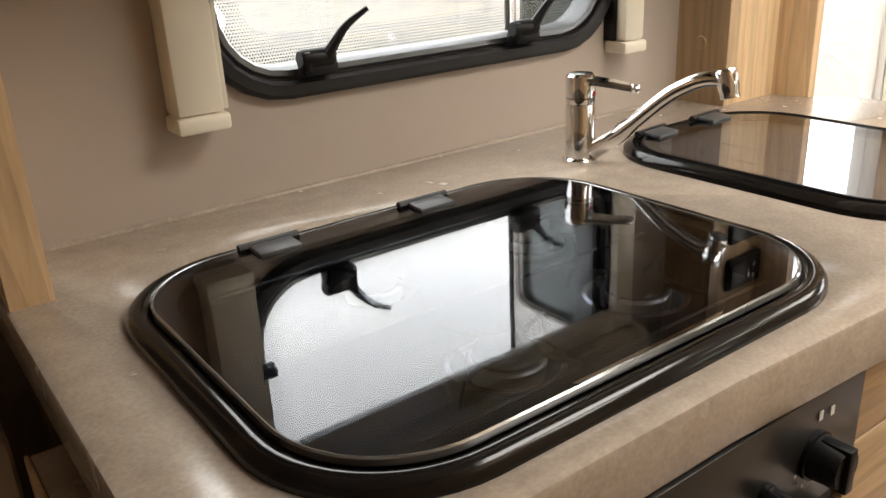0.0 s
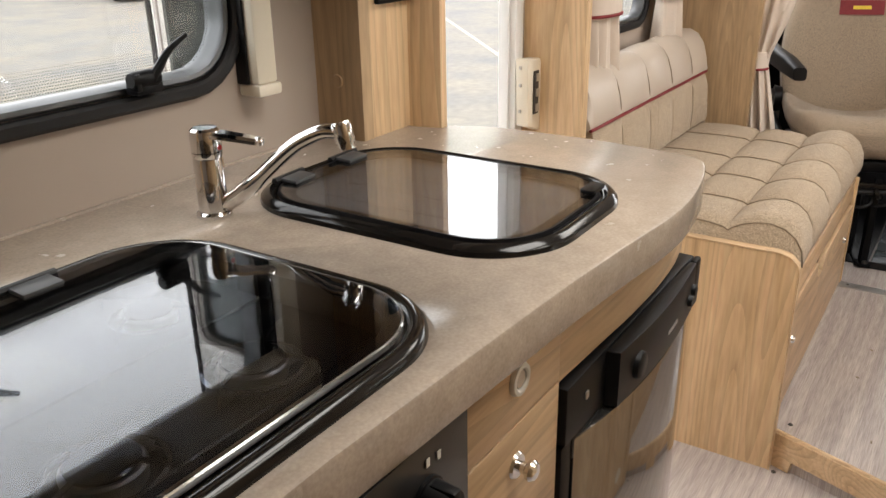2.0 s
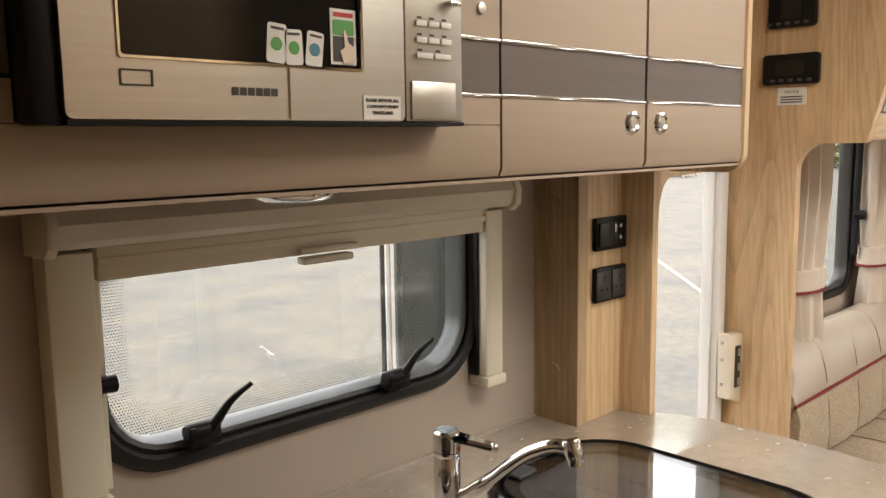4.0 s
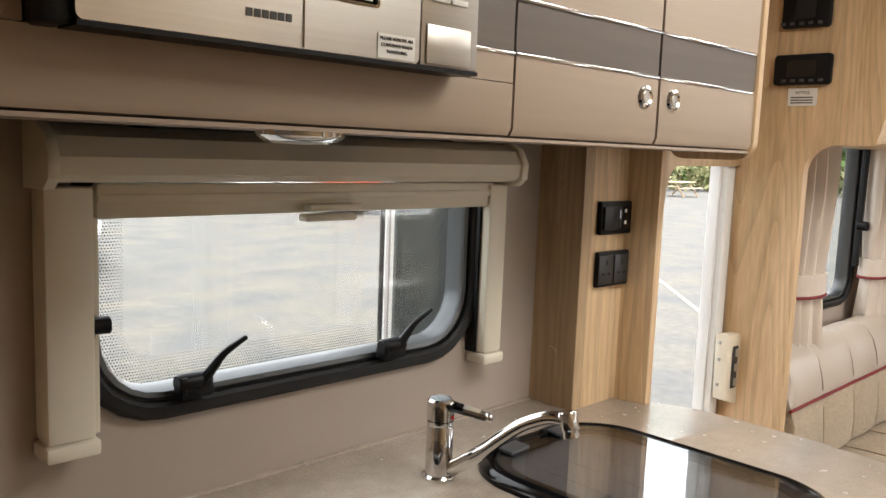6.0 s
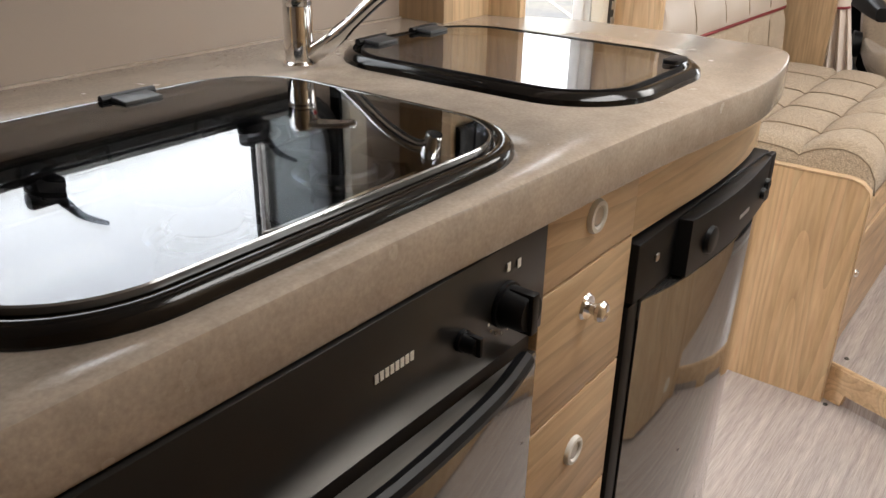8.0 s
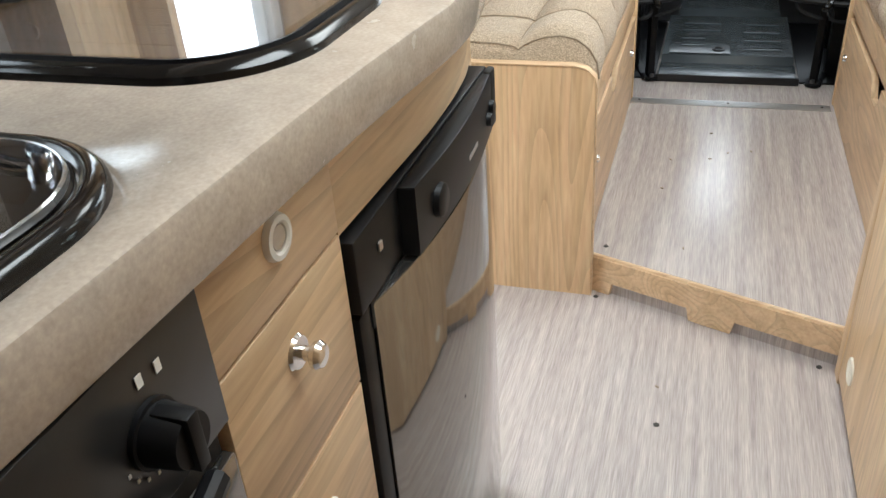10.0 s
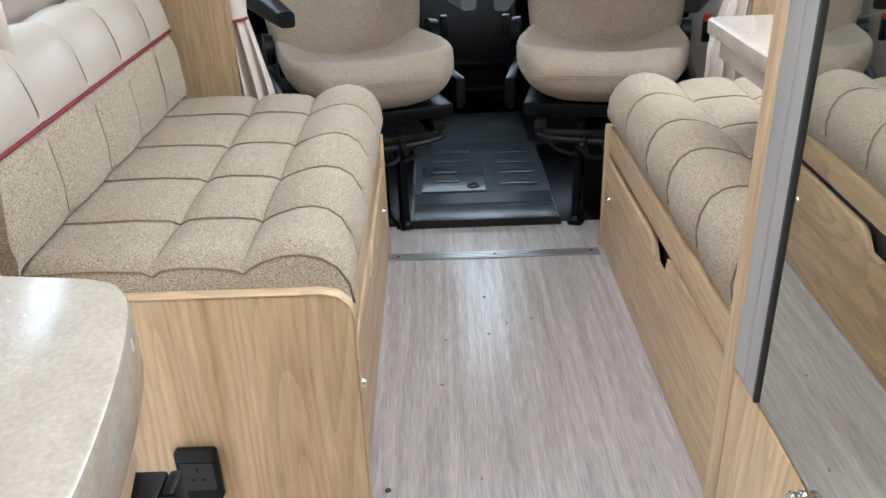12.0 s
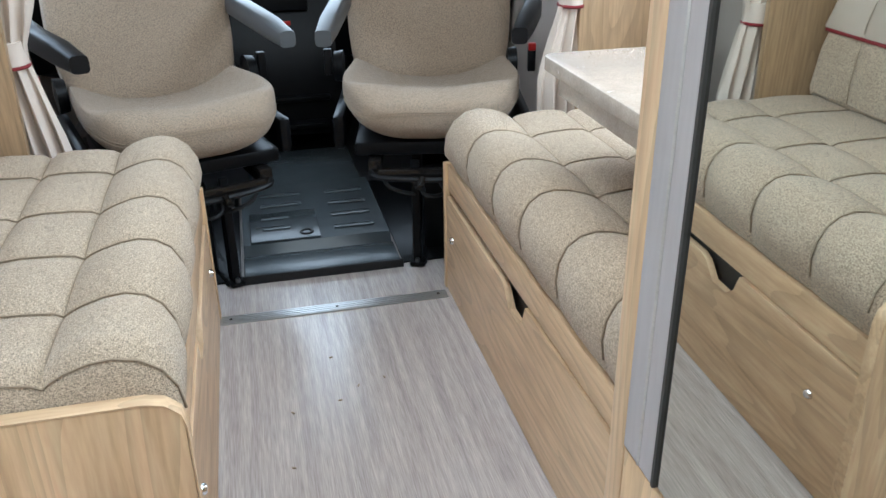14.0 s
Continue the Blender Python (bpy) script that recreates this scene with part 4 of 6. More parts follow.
# microwave in its housing
hs = thing("microwave_housing", (0.47, FY, 1.37), "taupe cupboard front framing the microwave", "wall cupboard")
part("lower_front", prism([(FY + 0.02, 1.366), (FY + 0.004, 1.368), (FY, 1.376), (FY, 1.4235), (FY + 0.02, 1.4235)], 0.190, 0.745, "x"), TAUPE, hs)
for x0, x1 in ((0.190, 0.2505), (0.652, 0.745)):
    part("front_strip", box(x0, FY, 1.4245, x1, FY + 0.02, 1.4535), TAUPE, hs)
    part("dark_band", box(x0, FY + 0.001, 1.457, x1, FY + 0.02, 1.512), DARK_BAND, hs, "brown-grey band")
    part("front_strip", box(x0, FY, 1.516, x1, FY + 0.02, 1.93), TAUPE, hs)
    for z in (1.4535, 1.512):
        part("trim", box(x0, FY - 0.002, z, x1, FY + 0.018, z + 0.0035, 0.0006), CHROME, hs)
part("upper_front", box(0.251, FY, 1.675, 0.6515, FY + 0.02, 1.93), TAUPE, hs)
part("screw_cap", lathe([(0.0001, -0.004), (0.006, -0.003), (0.0065, 0)], (0.715, FY, 1.545), "y", 14), STEEL, hs)
mw = thing("microwave", (0.47, FY, 1.424), "built-in stainless steel microwave with stickers on its door", "microwave")
part("case", box(0.266, FY + 0.003, 1.426, 0.686, 0.80, 1.686), BLACK, mw)
# black strip added for the shadow down the microwave's left edge
part("side_shadow_strip", box(0.262, FY - 0.030, 1.4225, 0.284, FY + 0.001, 1.688, 0.004), BLACK, mw)
md = part("door", ring(rr(0.284, 1.427, 0.6055, 1.688, 0.006), rr(0.325, 1.4735, 0.5525, 1.66, 0.003), FY - 0.034, FY - 0.002, "y"), STEEL, mw, "stainless door frame")
part("door_window", box(0.324, FY - 0.0305, 1.4725, 0.5535, FY - 0.0285, 1.661), GLOSS_BLACK, md, "dark door window")
part("window_lip", ring(rr(0.3235, 1.472, 0.554, 1.6615, 0.003), rr(0.3255, 1.474, 0.552, 1.6595, 0.003), FY - 0.0355, FY - 0.0343, "y"), CHROME, md)
part("door_line", box(0.4712, FY - 0.0348, 1.428, 0.4727, FY - 0.0341, 1.4715), CHROME, md)
part("bottom_rail", box(0.284, FY - 0.036, 1.4225, 0.686, FY - 0.002, 1.4262), BLACK, mw)
mp = part("key_panel", box(0.6075, FY - 0.034, 1.427, 0.686, FY - 0.002, 1.688, 0.001), STEEL, mw, "stainless key panel")
part("door_button", box(0.613, FY - 0.0365, 1.4285, 0.674, FY - 0.0345, 1.466, 0.001), STEEL, mp, "square door button")
for r, z in enumerate((1.491, 1.506, 1.522)):
    for k in range(3 if r else 2):
        w = 0.0145 if r else 0.0225
        x = 0.620 + k * (w + 0.0025)
        part("key", box(x, FY - 0.0368, z - 0.0028, x + w, FY - 0.0345, z + 0.0028, 0.0008), LABEL, mp, "pale key")
        part("key_mark", box(x + 0.003, FY - 0.0349, z + 0.0045, x + 0.009, FY - 0.0343, z + 0.0065), INK, mp)
for k in range(3):
    part("key", box(0.620 + k * 0.017, FY - 0.0368, 1.567, 0.6345 + k * 0.017, FY - 0.0345, 1.5725, 0.0008), LABEL, mp, "pale key")
part("dial_pin", box(0.660, FY - 0.045, 1.541, 0.674, FY - 0.0345, 1.546, 0.001), CHROME, mp)
part("display", box(0.63, FY - 0.0352, 1.592, 0.675, FY - 0.0345, 1.615), BLACK, mp, "dark display")
part("panel_line", box(0.565, FY - 0.0352, 1.5455, 0.606, FY - 0.0343, 1.5468), CHROME, md)
for k in range(6):
    part("maker_mark", box(0.4165 + k * 0.0075, FY - 0.0347, 1.447, 0.4223 + k * 0.0075, FY - 0.0341, 1.4535), INK, md, "dark maker's mark")
part("rating_mark", ring(rr(0.324, 1.4515, 0.350, 1.464, 0.001), rr(0.3255, 1.453, 0.3485, 1.4625, 0.001), FY - 0.0346, FY - 0.0341, "y"), INK, md)
lab = part("notice_label", box(0.553, FY - 0.0349, 1.4285, 0.599, FY - 0.0341, 1.4505), LABEL, md, "white travel notice")
FACE = pose(0, 0, 0, 90, 0, 0)
for i, t in enumerate(("PLEASE REMOVE ALL", "CONTENTS WHEN", "TRAVELLING")):
    lettering(t, 0.0045, pose(0.576, FY - 0.0353, 1.4448 - i * 0.0058) @ FACE, INK, lab, name="notice_text")
for x0, z0, wd, hg, lean, ink in ((0.4520, 1.4755, 0.019, 0.033, 5, GREEN_INK), (0.4720, 1.4745, 0.018, 0.030, -2, GREEN_INK), (0.4915, 1.4745, 0.018, 0.030, 7, BLUE_INK)):
    st = part("sticker", prism(rr(-wd / 2, 0, wd / 2, hg, 0.003), -0.0313, -0.0307, "y"), LABEL, md, "small white eco sticker")
    st.data.transform(pose(x0 + wd / 2, FY, z0, 0, lean, 0))
    em = part("emblem", lathe([(0.0001, -0.0317), (0.0055, -0.0317), (0.0058, -0.0314)], (0, 0, hg * 0.48), "y", 14), ink, st)
    em.data.transform(pose(x0 + wd / 2, FY, z0, 0, lean, 0))
    ln = part("caption_bar", box(-wd * 0.35, -0.0317, hg * 0.84, wd * 0.35, -0.0314, hg * 0.91), INK, st)
    ln.data.transform(pose(x0 + wd / 2, FY, z0, 0, lean, 0))
st = part("sticker", box(0.5200, FY - 0.0313, 1.4775, 0.5490, FY - 0.0307, 1.5265), LABEL, md, "card sticker with a green button and a pointing hand print")
part("red_caption", box(0.5235, FY - 0.0317, 1.5195, 0.5455, FY - 0.0314, 1.5235), RED_PLASTIC, st)
part("green_button", prism(rr(0.5225, 1.5035, 0.5460, 1.517, 0.002), FY - 0.0319, FY - 0.0314, "y"), GREEN_INK, st)
part("dark_field", box(0.5225, FY - 0.0317, 1.480, 0.5460, FY - 0.0314, 1.5025), INK, st)
part("pointer_print", prism([(0.5335, 1.479), (0.5445, 1.4785), (0.5470, 1.493), (0.5395, 1.497), (0.5363, 1.508), (0.5340, 1.508), (0.5350, 1.493), (0.5295, 1.489)], FY - 0.0324, FY - 0.0319, "y"), SKIN_INK, st)

for o in mw.children_recursive:
    o.data.transform(Matrix.Translation((0.08, 0, 1.413)) @ Matrix.Diagonal((0.942, 1, 0.942, 1)) @ Matrix.Translation((-0.08, 0, -1.413)))

# ---- overhead locker of the lounge ----
ol = thing("overhead_locker", (2.43, 0.7, 1.396), "oak overhead locker with a pale grey band above the lounge window", "overhead locker")


def locker_face(z):
    return 0.5645 - 0.25 * (z - 1.396)


part("body", prism([(N - 0.002, 1.396), (locker_face(1.396), 1.396), (locker_face(1.945), 1.945), (N - 0.002, 1.945)], 1.9255, 2.946, "x"), OAK_X, ol)
part("lower_rail", prism([(locker_face(z) - d, z) for z, d in ((1.398, 0.003), (1.451, 0.003), (1.451, 0.0), (1.398, 0.0))], 1.927, 2.944, "x"), OAK_X, ol)
part("shadow_gap", prism([(locker_face(z) - d, z) for z, d in ((1.4515, 0.0008), (1.4545, 0.0008), (1.4545, 0.0), (1.4515, 0.0))], 1.927, 2.944, "x"), INK, ol, "dark gap under the door")
ld = part("locker_door", prism([(locker_face(z) - d, z) for z, d in ((1.455, 0.003), (1.93, 0.003), (1.93, 0.0), (1.455, 0.0))], 1.93, 2.94, "x"), OAK_X, ol, "oak lift-up door")
part("grey_band", prism([(locker_face(z) - d, z) for z, d in ((1.4555, 0.006), (1.518, 0.006), (1.518, 0.0032), (1.4555, 0.0032))], 1.931, 2.939, "x"), PROFILE, ld, "pale grey-brown band")
for x in (2.22, 2.75):
    part("latch", prism(rr(x - 0.030, 1.470, x + 0.030, 1.500, 0.008, 4), locker_face(1.485) - 0.020, locker_face(1.485) - 0.003, "y", 0.003), CHROME, ld, "chrome push latch")

# ---- sockets and switches ----
def plate_on_pillar(name, z0, z1, label, switch):
    s = thing(name, (1.265, 0.767, z0), label, "socket" if not switch else "switch")
    y = 0.7675
    p = part("plate", box(1.216, y - 0.010, z0, 1.3125, y, z1, 0.003), BLACK, s)
    if switch:
        part("rocker", box(1.220, y - 0.0150, z0 + 0.008, 1.262, y - 0.0105, z1 - 0.008, 0.002), RUBBER, s, "black rocker")
        part("insert", box(1.266, y - 0.0125, z0 + 0.008, 1.299, y - 0.0105, z1 - 0.008, 0.001), GLOSS_BLACK, s)
        for dz in (0.012, -0.008):
            part("white_mark", box(1.281, y - 0.0132, (z0 + z1) / 2 + dz - 0.003, 1.287, y - 0.0126, (z0 + z1) / 2 + dz + 0.003), LABEL, s)
    else:
        for cx in (1.236, 1.282):
            face = part("module", box(cx - 0.021, y - 0.0125, z0 + 0.006, cx + 0.021, y - 0.0105, z1 - 0.006, 0.001), SOCKET, s)
            zc = (z0 + z1) / 2
            for dx, dz, w, h in ((0, 0.012, 0.002, 0.0045), (-0.008, -0.007, 0.0035, 0.002), (0.008, -0.007, 0.0035, 0.002)):
                part("pin_hole", box(cx + dx - w, y - 0.0129, zc + dz - h, cx + dx + w, y - 0.0124, zc + dz + h), BLACK, face)
    return s


plate_on_pillar("light_switch", 1.216, 1.273, "black light switch plate on the oak pillar", True)
plate_on_pillar("double_socket", 1.126, 1.187, "black double mains socket on the oak pillar", False)
for y0, y1, z0, z1, nm, lb in ((0.661, 0.784, 1.518, 1.584, "heater_controller", "black heater control unit on the partition"), (0.672, 0.776, 1.640, 1.760, "control_panel", "black habitation control panel with buttons")):
    c = thing(nm, (1.9, (y0 + y1) / 2, z0), lb, "control panel")
    part("housing", prism(rr(y0, z0, y1, z1, 0.008), 1.884, 1.899, "x", 0.003), BLACK, c)
    part("screen", box(1.882, y0 + 0.03, z0 + 0.018, 1.8835, y1 - 0.03, z1 - 0.014), GLOSS_BLACK, c)
    for k in range(5):
        part("button", box(1.881, y0 + 0.014 + k * 0.02, z0 + 0.006, 1.8835, y0 + 0.024 + k * 0.02, z0 + 0.012, 0.0008), GREY_ARM, c)
note = thing("notice_sign", (1.899, 0.735, 1.466), "small white notice label on the partition", "sign")
part("card", box(1.8975, 0.690, 1.474, 1.8995, 0.753, 1.512), LABEL, note)
lettering("NOTICE", 0.0085, pose(1.8970, 0.7215, 1.4995) @ pose(0, 0, 0, 90, 0, -90), INK, note, name="notice_heading")
for k in range(3):
    part("text_bar", box(1.8968, 0.698, 1.479 + k * 0.0058, 1.8974, 0.746, 1.4815 + k * 0.0058), INK, note)


# ---- lounge: benches and cushions ----
def groove(x, seams, width=0.032):
    """1 at a seam, falling off on both sides with a sharp crease."""
    return max([math.exp(-abs(x - s) / width) for s in seams] + [0])


def skin(x, y, z, puff, ny, nz, depth, g, lift=0.0):
    """Where the stuffed cover lies over the section's point (y, z) at x."""
    d = (-depth * g + depth * 0.35 * (1 - g)) * puff + 0.003 * noise.noise(Vector((x * 6, y * 7, z * 7))) * puff + lift
    return y + ny * d, z + nz * d


def quilted(x0, x1, profile, seams_x, depth, taper=0.06, n=84, inner=None):
    """A stuffed cushion: the closed profile (y, z, puff) drawn along x, pinched at the seams and rounded at both ends."""
    cy = sum(p[0] for p in profile) / len(profile)
    cz = min(p[1] for p in profile)
    rings = []
    stops = {round(x0 + (x1 - x0) * i / n, 5) for i in range(n + 1)} | {round(q + o, 5) for q in seams_x for o in (-0.008, -0.004, -0.0015, 0, 0.0015, 0.004, 0.008)}
    for x in sorted(stops):
        e = max(0.0, min(x - x0, x1 - x))
        k = 1.0 if e > taper else math.sqrt(max(0.0, 1 - ((taper - e) / taper) ** 2)) * 0.55 + 0.45
        g = groove(x, seams_x)
        row = []
        for y, z, puff, ny, nz in profile:
            yy, zz = skin(x, y, z, puff, ny, nz, depth, g)
            row.append((x, cy + (yy - cy) * (0.93 + 0.07 * k), cz + (zz - cz) * k))
        rings.append(row)
    return loft(rings)


def with_normals(pts):
    out, n = [], len(pts)
    for i, (y, z, p) in enumerate(pts):
        a, b = pts[i - 1], pts[(i + 1) % n]
        t = Vector((b[0] - a[0], b[1] - a[1]))
        t = t.normalized() if t.length else Vector((1, 0))
        out.append((y, z, p, -t.y, t.x))
    return out


def seat_profile(yf, yb):
    """Seat cushion section (y, z, puff, normal) from the front lower edge over the front roll to the back."""
    s = 1 if yb > yf else -1
    raw = [(0.012, 0.462, 0.2), (0.0, 0.49, 0.6), (-0.010, 0.525, 1), (-0.006, 0.562, 1), (0.010, 0.594, 1), (0.035, 0.613, 1), (0.065, 0.620, 1), (0.095, 0.617, 1), (0.125, 0.607, 0.9), (0.143, 0.597, 0.7), (0.155, 0.587, 0.5), (0.168, 0.595, 0.6), (0.20, 0.600, 0.7), (0.25, 0.602, 0.7), (0.282, 0.598, 0.6), (0.298, 0.587, 0.4), (0.315, 0.597, 0.6), (0.38, 0.601, 0.7), (0.44, 0.600, 0.7), (0.51, 0.596, 0.5), (0.56, 0.585, 0.2), (0.57, 0.462, 0.0)]
    out = []
    for u, z, p in raw:
        n = Vector((u - 0.075, z - 0.535)).normalized() if u < 0.07 else Vector((0, 1))
        out.append((yf + s * u, z, p, s * n.x, n.y))
    return out


def fix(profile):
    """Normals that point away from the section's middle."""
    cy, cz = sum(p[0] for p in profile) / len(profile), sum(p[1] for p in profile) / len(profile)
    return [(y, z, p, ny, nz) if ny * (y - cy) + nz * (z - cz) >= 0 else (y, z, p, -ny, -nz) for y, z, p, ny, nz in profile]


QUILT = 0.012
SEAMS_A = [2.166, 2.363, 2.556, 2.776]
AX0, AX1 = 1.972, 2.955


def bench(name, x0, x1, yf, yb, end_panel, label, notch_x, locks):
    s = 1 if yb > yf else -1
    b = thing(name, ((x0 + x1) / 2, yf, DECK), label, "sofa base", "sofas of the lounge")
    lo = DECK
    # front with a finger notch under a rail
    z1, z2, z3 = 0.372, 0.330, 0.392
    front = [(x0 + 0.012, lo + 0.002), (x1, lo + 0.002), (x1, z1), (notch_x + 0.06, z1), (notch_x + 0.035, z1 - 0.008), (notch_x + 0.0, z2), (notch_x - 0.06, z2), (notch_x - 0.085, z2 + 0.02), (notch_x - 0.10, z3 - 0.004), (x0 + 0.012, z3 - 0.004)]
    d = part("flap_door", prism(front, min(yf, yf + s * 0.016), max(yf, yf + s * 0.016), "y"), OAK_X, b, "oak flap with a finger cut-out")
    part("rail", box(x0 + 0.012, min(yf + s * 0.004, yf + s * 0.02), z3, x1, max(yf + s * 0.004, yf + s * 0.02), 0.46, 0.002), OAK_X, b)
    # ink-coloured sheet behind the flap paints the shade inside the locker
    part("inner_shade", box(x0 + 0.02, min(yf + s * 0.03, yf + s * 0.04), lo + 0.002, x1 - 0.01, max(yf + s * 0.03, yf + s * 0.04), 0.455), INK, b, "black sheet for the shade inside the locker")
    part("end_post", box(x1 + 0.0005, min(yf - s * 0.004, yf + s * 0.03), lo, x1 + 0.022, max(yf - s * 0.004, yf + s * 0.03), 0.462, 0.003), OAK_Z, b)
    part("seat_board", box(x0 + 0.012, min(yf + s * 0.021, yb), 0.445, x1, max(yf + s * 0.021, yb), 0.461), OAK_X, b)
    for x, z in locks:
        part("lock", lathe([(0.0001, -0.008), (0.007, -0.0075), (0.0095, -0.004), (0.010, 0.0)], (x, yf, z), "y", 16) if s > 0 else lathe([(0.0001, 0.008), (0.007, 0.0075), (0.0095, 0.004), (0.010, 0.0)], (x, yf, z), "y", 16), CHROME, d, "small chrome lock")
    return b


ba = bench("sofa_base", 1.975, 2.965, 0.218, 0.85, True, "oak sofa locker base with a panelled end", 2.47, ((2.10, 0.285), (2.862, 0.287)))
endp = prism([(0.205, 0.0), (N - 0.002, 0.0), (N - 0.002, 0.553), (0.245, 0.553), (0.222, 0.546), (0.209, 0.532), (0.205, 0.51)], 1.955, 1.975, "x")
part("end_panel", endp, OAK_Z, ba, "light oak end panel with rounded corner")
path = [(1.965, N - 0.004, 0.555), (1.965, 0.25, 0.555), (1.965, 0.226, 0.5495), (1.965, 0.209, 0.534), (1.965, 0.2035, 0.51), (1.965, 0.2035, 0.0)]
part("edge_band", loft([[(p[0] + dx, p[1] + (dn if i > 2 else 0) * -0.002, p[2] + (dn if i <= 2 else 0) * 0.002) for dx, dn in ((-0.012, 0), (-0.012, 1), (0.012, 1), (0.012, 0))] for i, p in enumerate(path)]), OAK_Y, ba, "pale edge band")
bb = bench("sofa_base", 1.80, 2.985, -0.395, S + 0.01, False, "oak sofa locker base with a flap along the aisle", 2.445, ((2.92, 0.272),))

sock = thing("mains_socket", (1.953, 0.488, 0.21), "black hinged mains socket on the sofa's end panel", "socket")
part("plate", prism(rr(0.452, 0.165, 0.524, 0.272, 0.008), 1.940, 1.9545, "x", 0.003), BLACK, sock)
part("lid_top", prism(rr(0.456, 0.252, 0.520, 0.276, 0.006), 1.934, 1.9395, "x", 0.002), RUBBER, sock)
part("face", prism(rr(0.460, 0.19, 0.516, 0.248, 0.003), 1.9375, 1.9398, "x"), SOCKET, sock)
for dy, dz, w, h in ((0, 0.012, 0.0022, 0.0045), (-0.009, -0.009, 0.0038, 0.002), (0.009, -0.009, 0.0038, 0.002)):
    part("pin_hole", box(1.9370, 0.488 + dy - w, 0.222 + dz - h, 1.9376, 0.488 + dy + w, 0.222 + dz + h), BLACK, sock)

ca = thing("seat_cushion", (2.46, 0.45, 0.462), "beige woven quilted sofa seat cushion with a front roll", "cushion", "sofa seat cushions")
part("pad", quilted(AX0, AX1, seat_profile(0.218, 0.85), SEAMS_A, QUILT), WEAVE, ca)
cb = thing("seat_cushion", (2.39, -0.65, 0.462), "beige woven quilted sofa seat cushion with a front roll", "cushion", "sofa seat cushions")
SEAMS_B = [2.776, 2.570, 2.390, 2.192, 1.995]
part("pad", quilted(1.80, 2.97, seat_profile(-0.395, S), SEAMS_B, QUILT, n=100), WEAVE, cb)


def seam_line(points, parent, r=0.0013):
    part("seam", tube(points, r, 5), STITCH, parent, "stitched seam")


for pad, seams, yf, s in ((ca, SEAMS_A, 0.218, 1), (cb, SEAMS_B, -0.395, -1)):
    x0, x1 = (AX0, AX1) if s > 0 else (1.80, 2.97)
    section = seat_profile(yf, yf + s)
    for sx in seams:
        seam_line([(sx, *skin(sx, y, z, p, ny, nz, QUILT, 1.0, 0.0030)) for y, z, p, ny, nz in section[1:20]], pad, 0.0017)
    # seam of the boxed end, where the cover is gathered
    sec = [(q[0], q[1]) for q in [skin(x0 + 0.022, y, z, p, ny, nz, QUILT, groove(x0 + 0.022, seams), 0.0012) for y, z, p, ny, nz in section]]
    cy, cz, k = sum(q[0] for q in seat_profile(yf, yf + s)) / len(section), 0.462, 0.45 + 0.55 * math.sqrt(1 - (0.038 / 0.06) ** 2)
    seam_line([(x0 + 0.0215, cy + (y - cy) * (0.93 + 0.07 * k), cz + (z - cz) * k) for y, z in sec[2:20]], pad, 0.0019)
    for u, z, pf in ((0.155, 0.587, 0.5), (0.298, 0.587, 0.4)):
        seam_line([(x, *skin(x, yf + s * u, z, pf, 0, 1, QUILT, groove(x, seams), 0.0006)) for x in [x0 + 0.06 + (x1 - x0 - 0.12) * k / 120 for k in range(121)]], pad)


def backrest(name, x0, x1, yw, s, seams):
    """Back cushion: woven below a red piping, leatherette above, leaning on the wall."""
    b = thing(name, ((x0 + x1) / 2, yw, 0.59), "sofa back cushion, woven below and cream leatherette above a red piping", "cushion", "sofa back cushions")
    low = [(-0.02, 0.592, 0.2), (-0.140, 0.592, 0.2), (-0.158, 0.61, 0.9), (-0.162, 0.66, 1), (-0.156, 0.73, 1), (-0.146, 0.766, 0.4), (-0.02, 0.766, 0.0)]
    up = [(-0.02, 0.770, 0.0), (-0.146, 0.770, 0.4), (-0.149, 0.785, 1), (-0.143, 0.82, 1), (-0.131, 0.86, 1), (-0.112, 0.888, 1), (-0.085, 0.902, 1), (-0.050, 0.900, 0.8), (-0.02, 0.885, 0.4)]
    for nm, prof, mat, lb in (("lower_pad", low, WEAVE, "beige woven lower pad"), ("upper_pad", up, LEATHER, "cream leatherette upper pad")):
        pr = fix(with_normals([(yw + s * u, z, p) for u, z, p in prof]))
        part(nm, quilted(x0, x1, pr, seams, 0.008, 0.02, 60), mat, b, lb)
    part("piping", tube([(x0 + 0.006 + (x1 - x0 - 0.012) * k / 24, yw + s * -0.1485, 0.7685) for k in range(25)], 0.0042, 8), RED, b, "dark red piping")
    for sx in seams:
        seam_line([(sx, yw + s * u, z) for u, z in ((-0.152, 0.61), (-0.155, 0.66), (-0.149, 0.73), (-0.140, 0.765))], b)
        seam_line([(sx, yw + s * u, z) for u, z in ((-0.142, 0.773), (-0.142, 0.79), (-0.136, 0.82), (-0.124, 0.856), (-0.106, 0.881), (-0.082, 0.893), (-0.052, 0.892))], b)
    return b


backrest("back_cushion", 1.962, 2.915, N, 1, [2.178, 2.39, 2.58, 2.775])
backrest("back_cushion", 1.83, 2.55, S, -1, [1.83 + 0.18 * k for k in range(1, 4)])

# ---- lounge window and curtains ----
win2, o2 = rounded_window("window_2", 2.13, 0.93, 2.705, 1.50, 0.085, "acrylic lounge window in a black rubber frame")
part("stay_arm", tube([(2.655, N - 0.03, 1.05), (2.66, N - 0.03, 1.42)], 0.010, 8), BLACK, win2, "black window stay")
part("stay_knob", lathe([(0.0001, -0.02), (0.014, -0.018), (0.015, 0.008), (0.0001, 0.01)], (2.657, N - 0.035, 1.17), "y", 14), BLACK, win2)


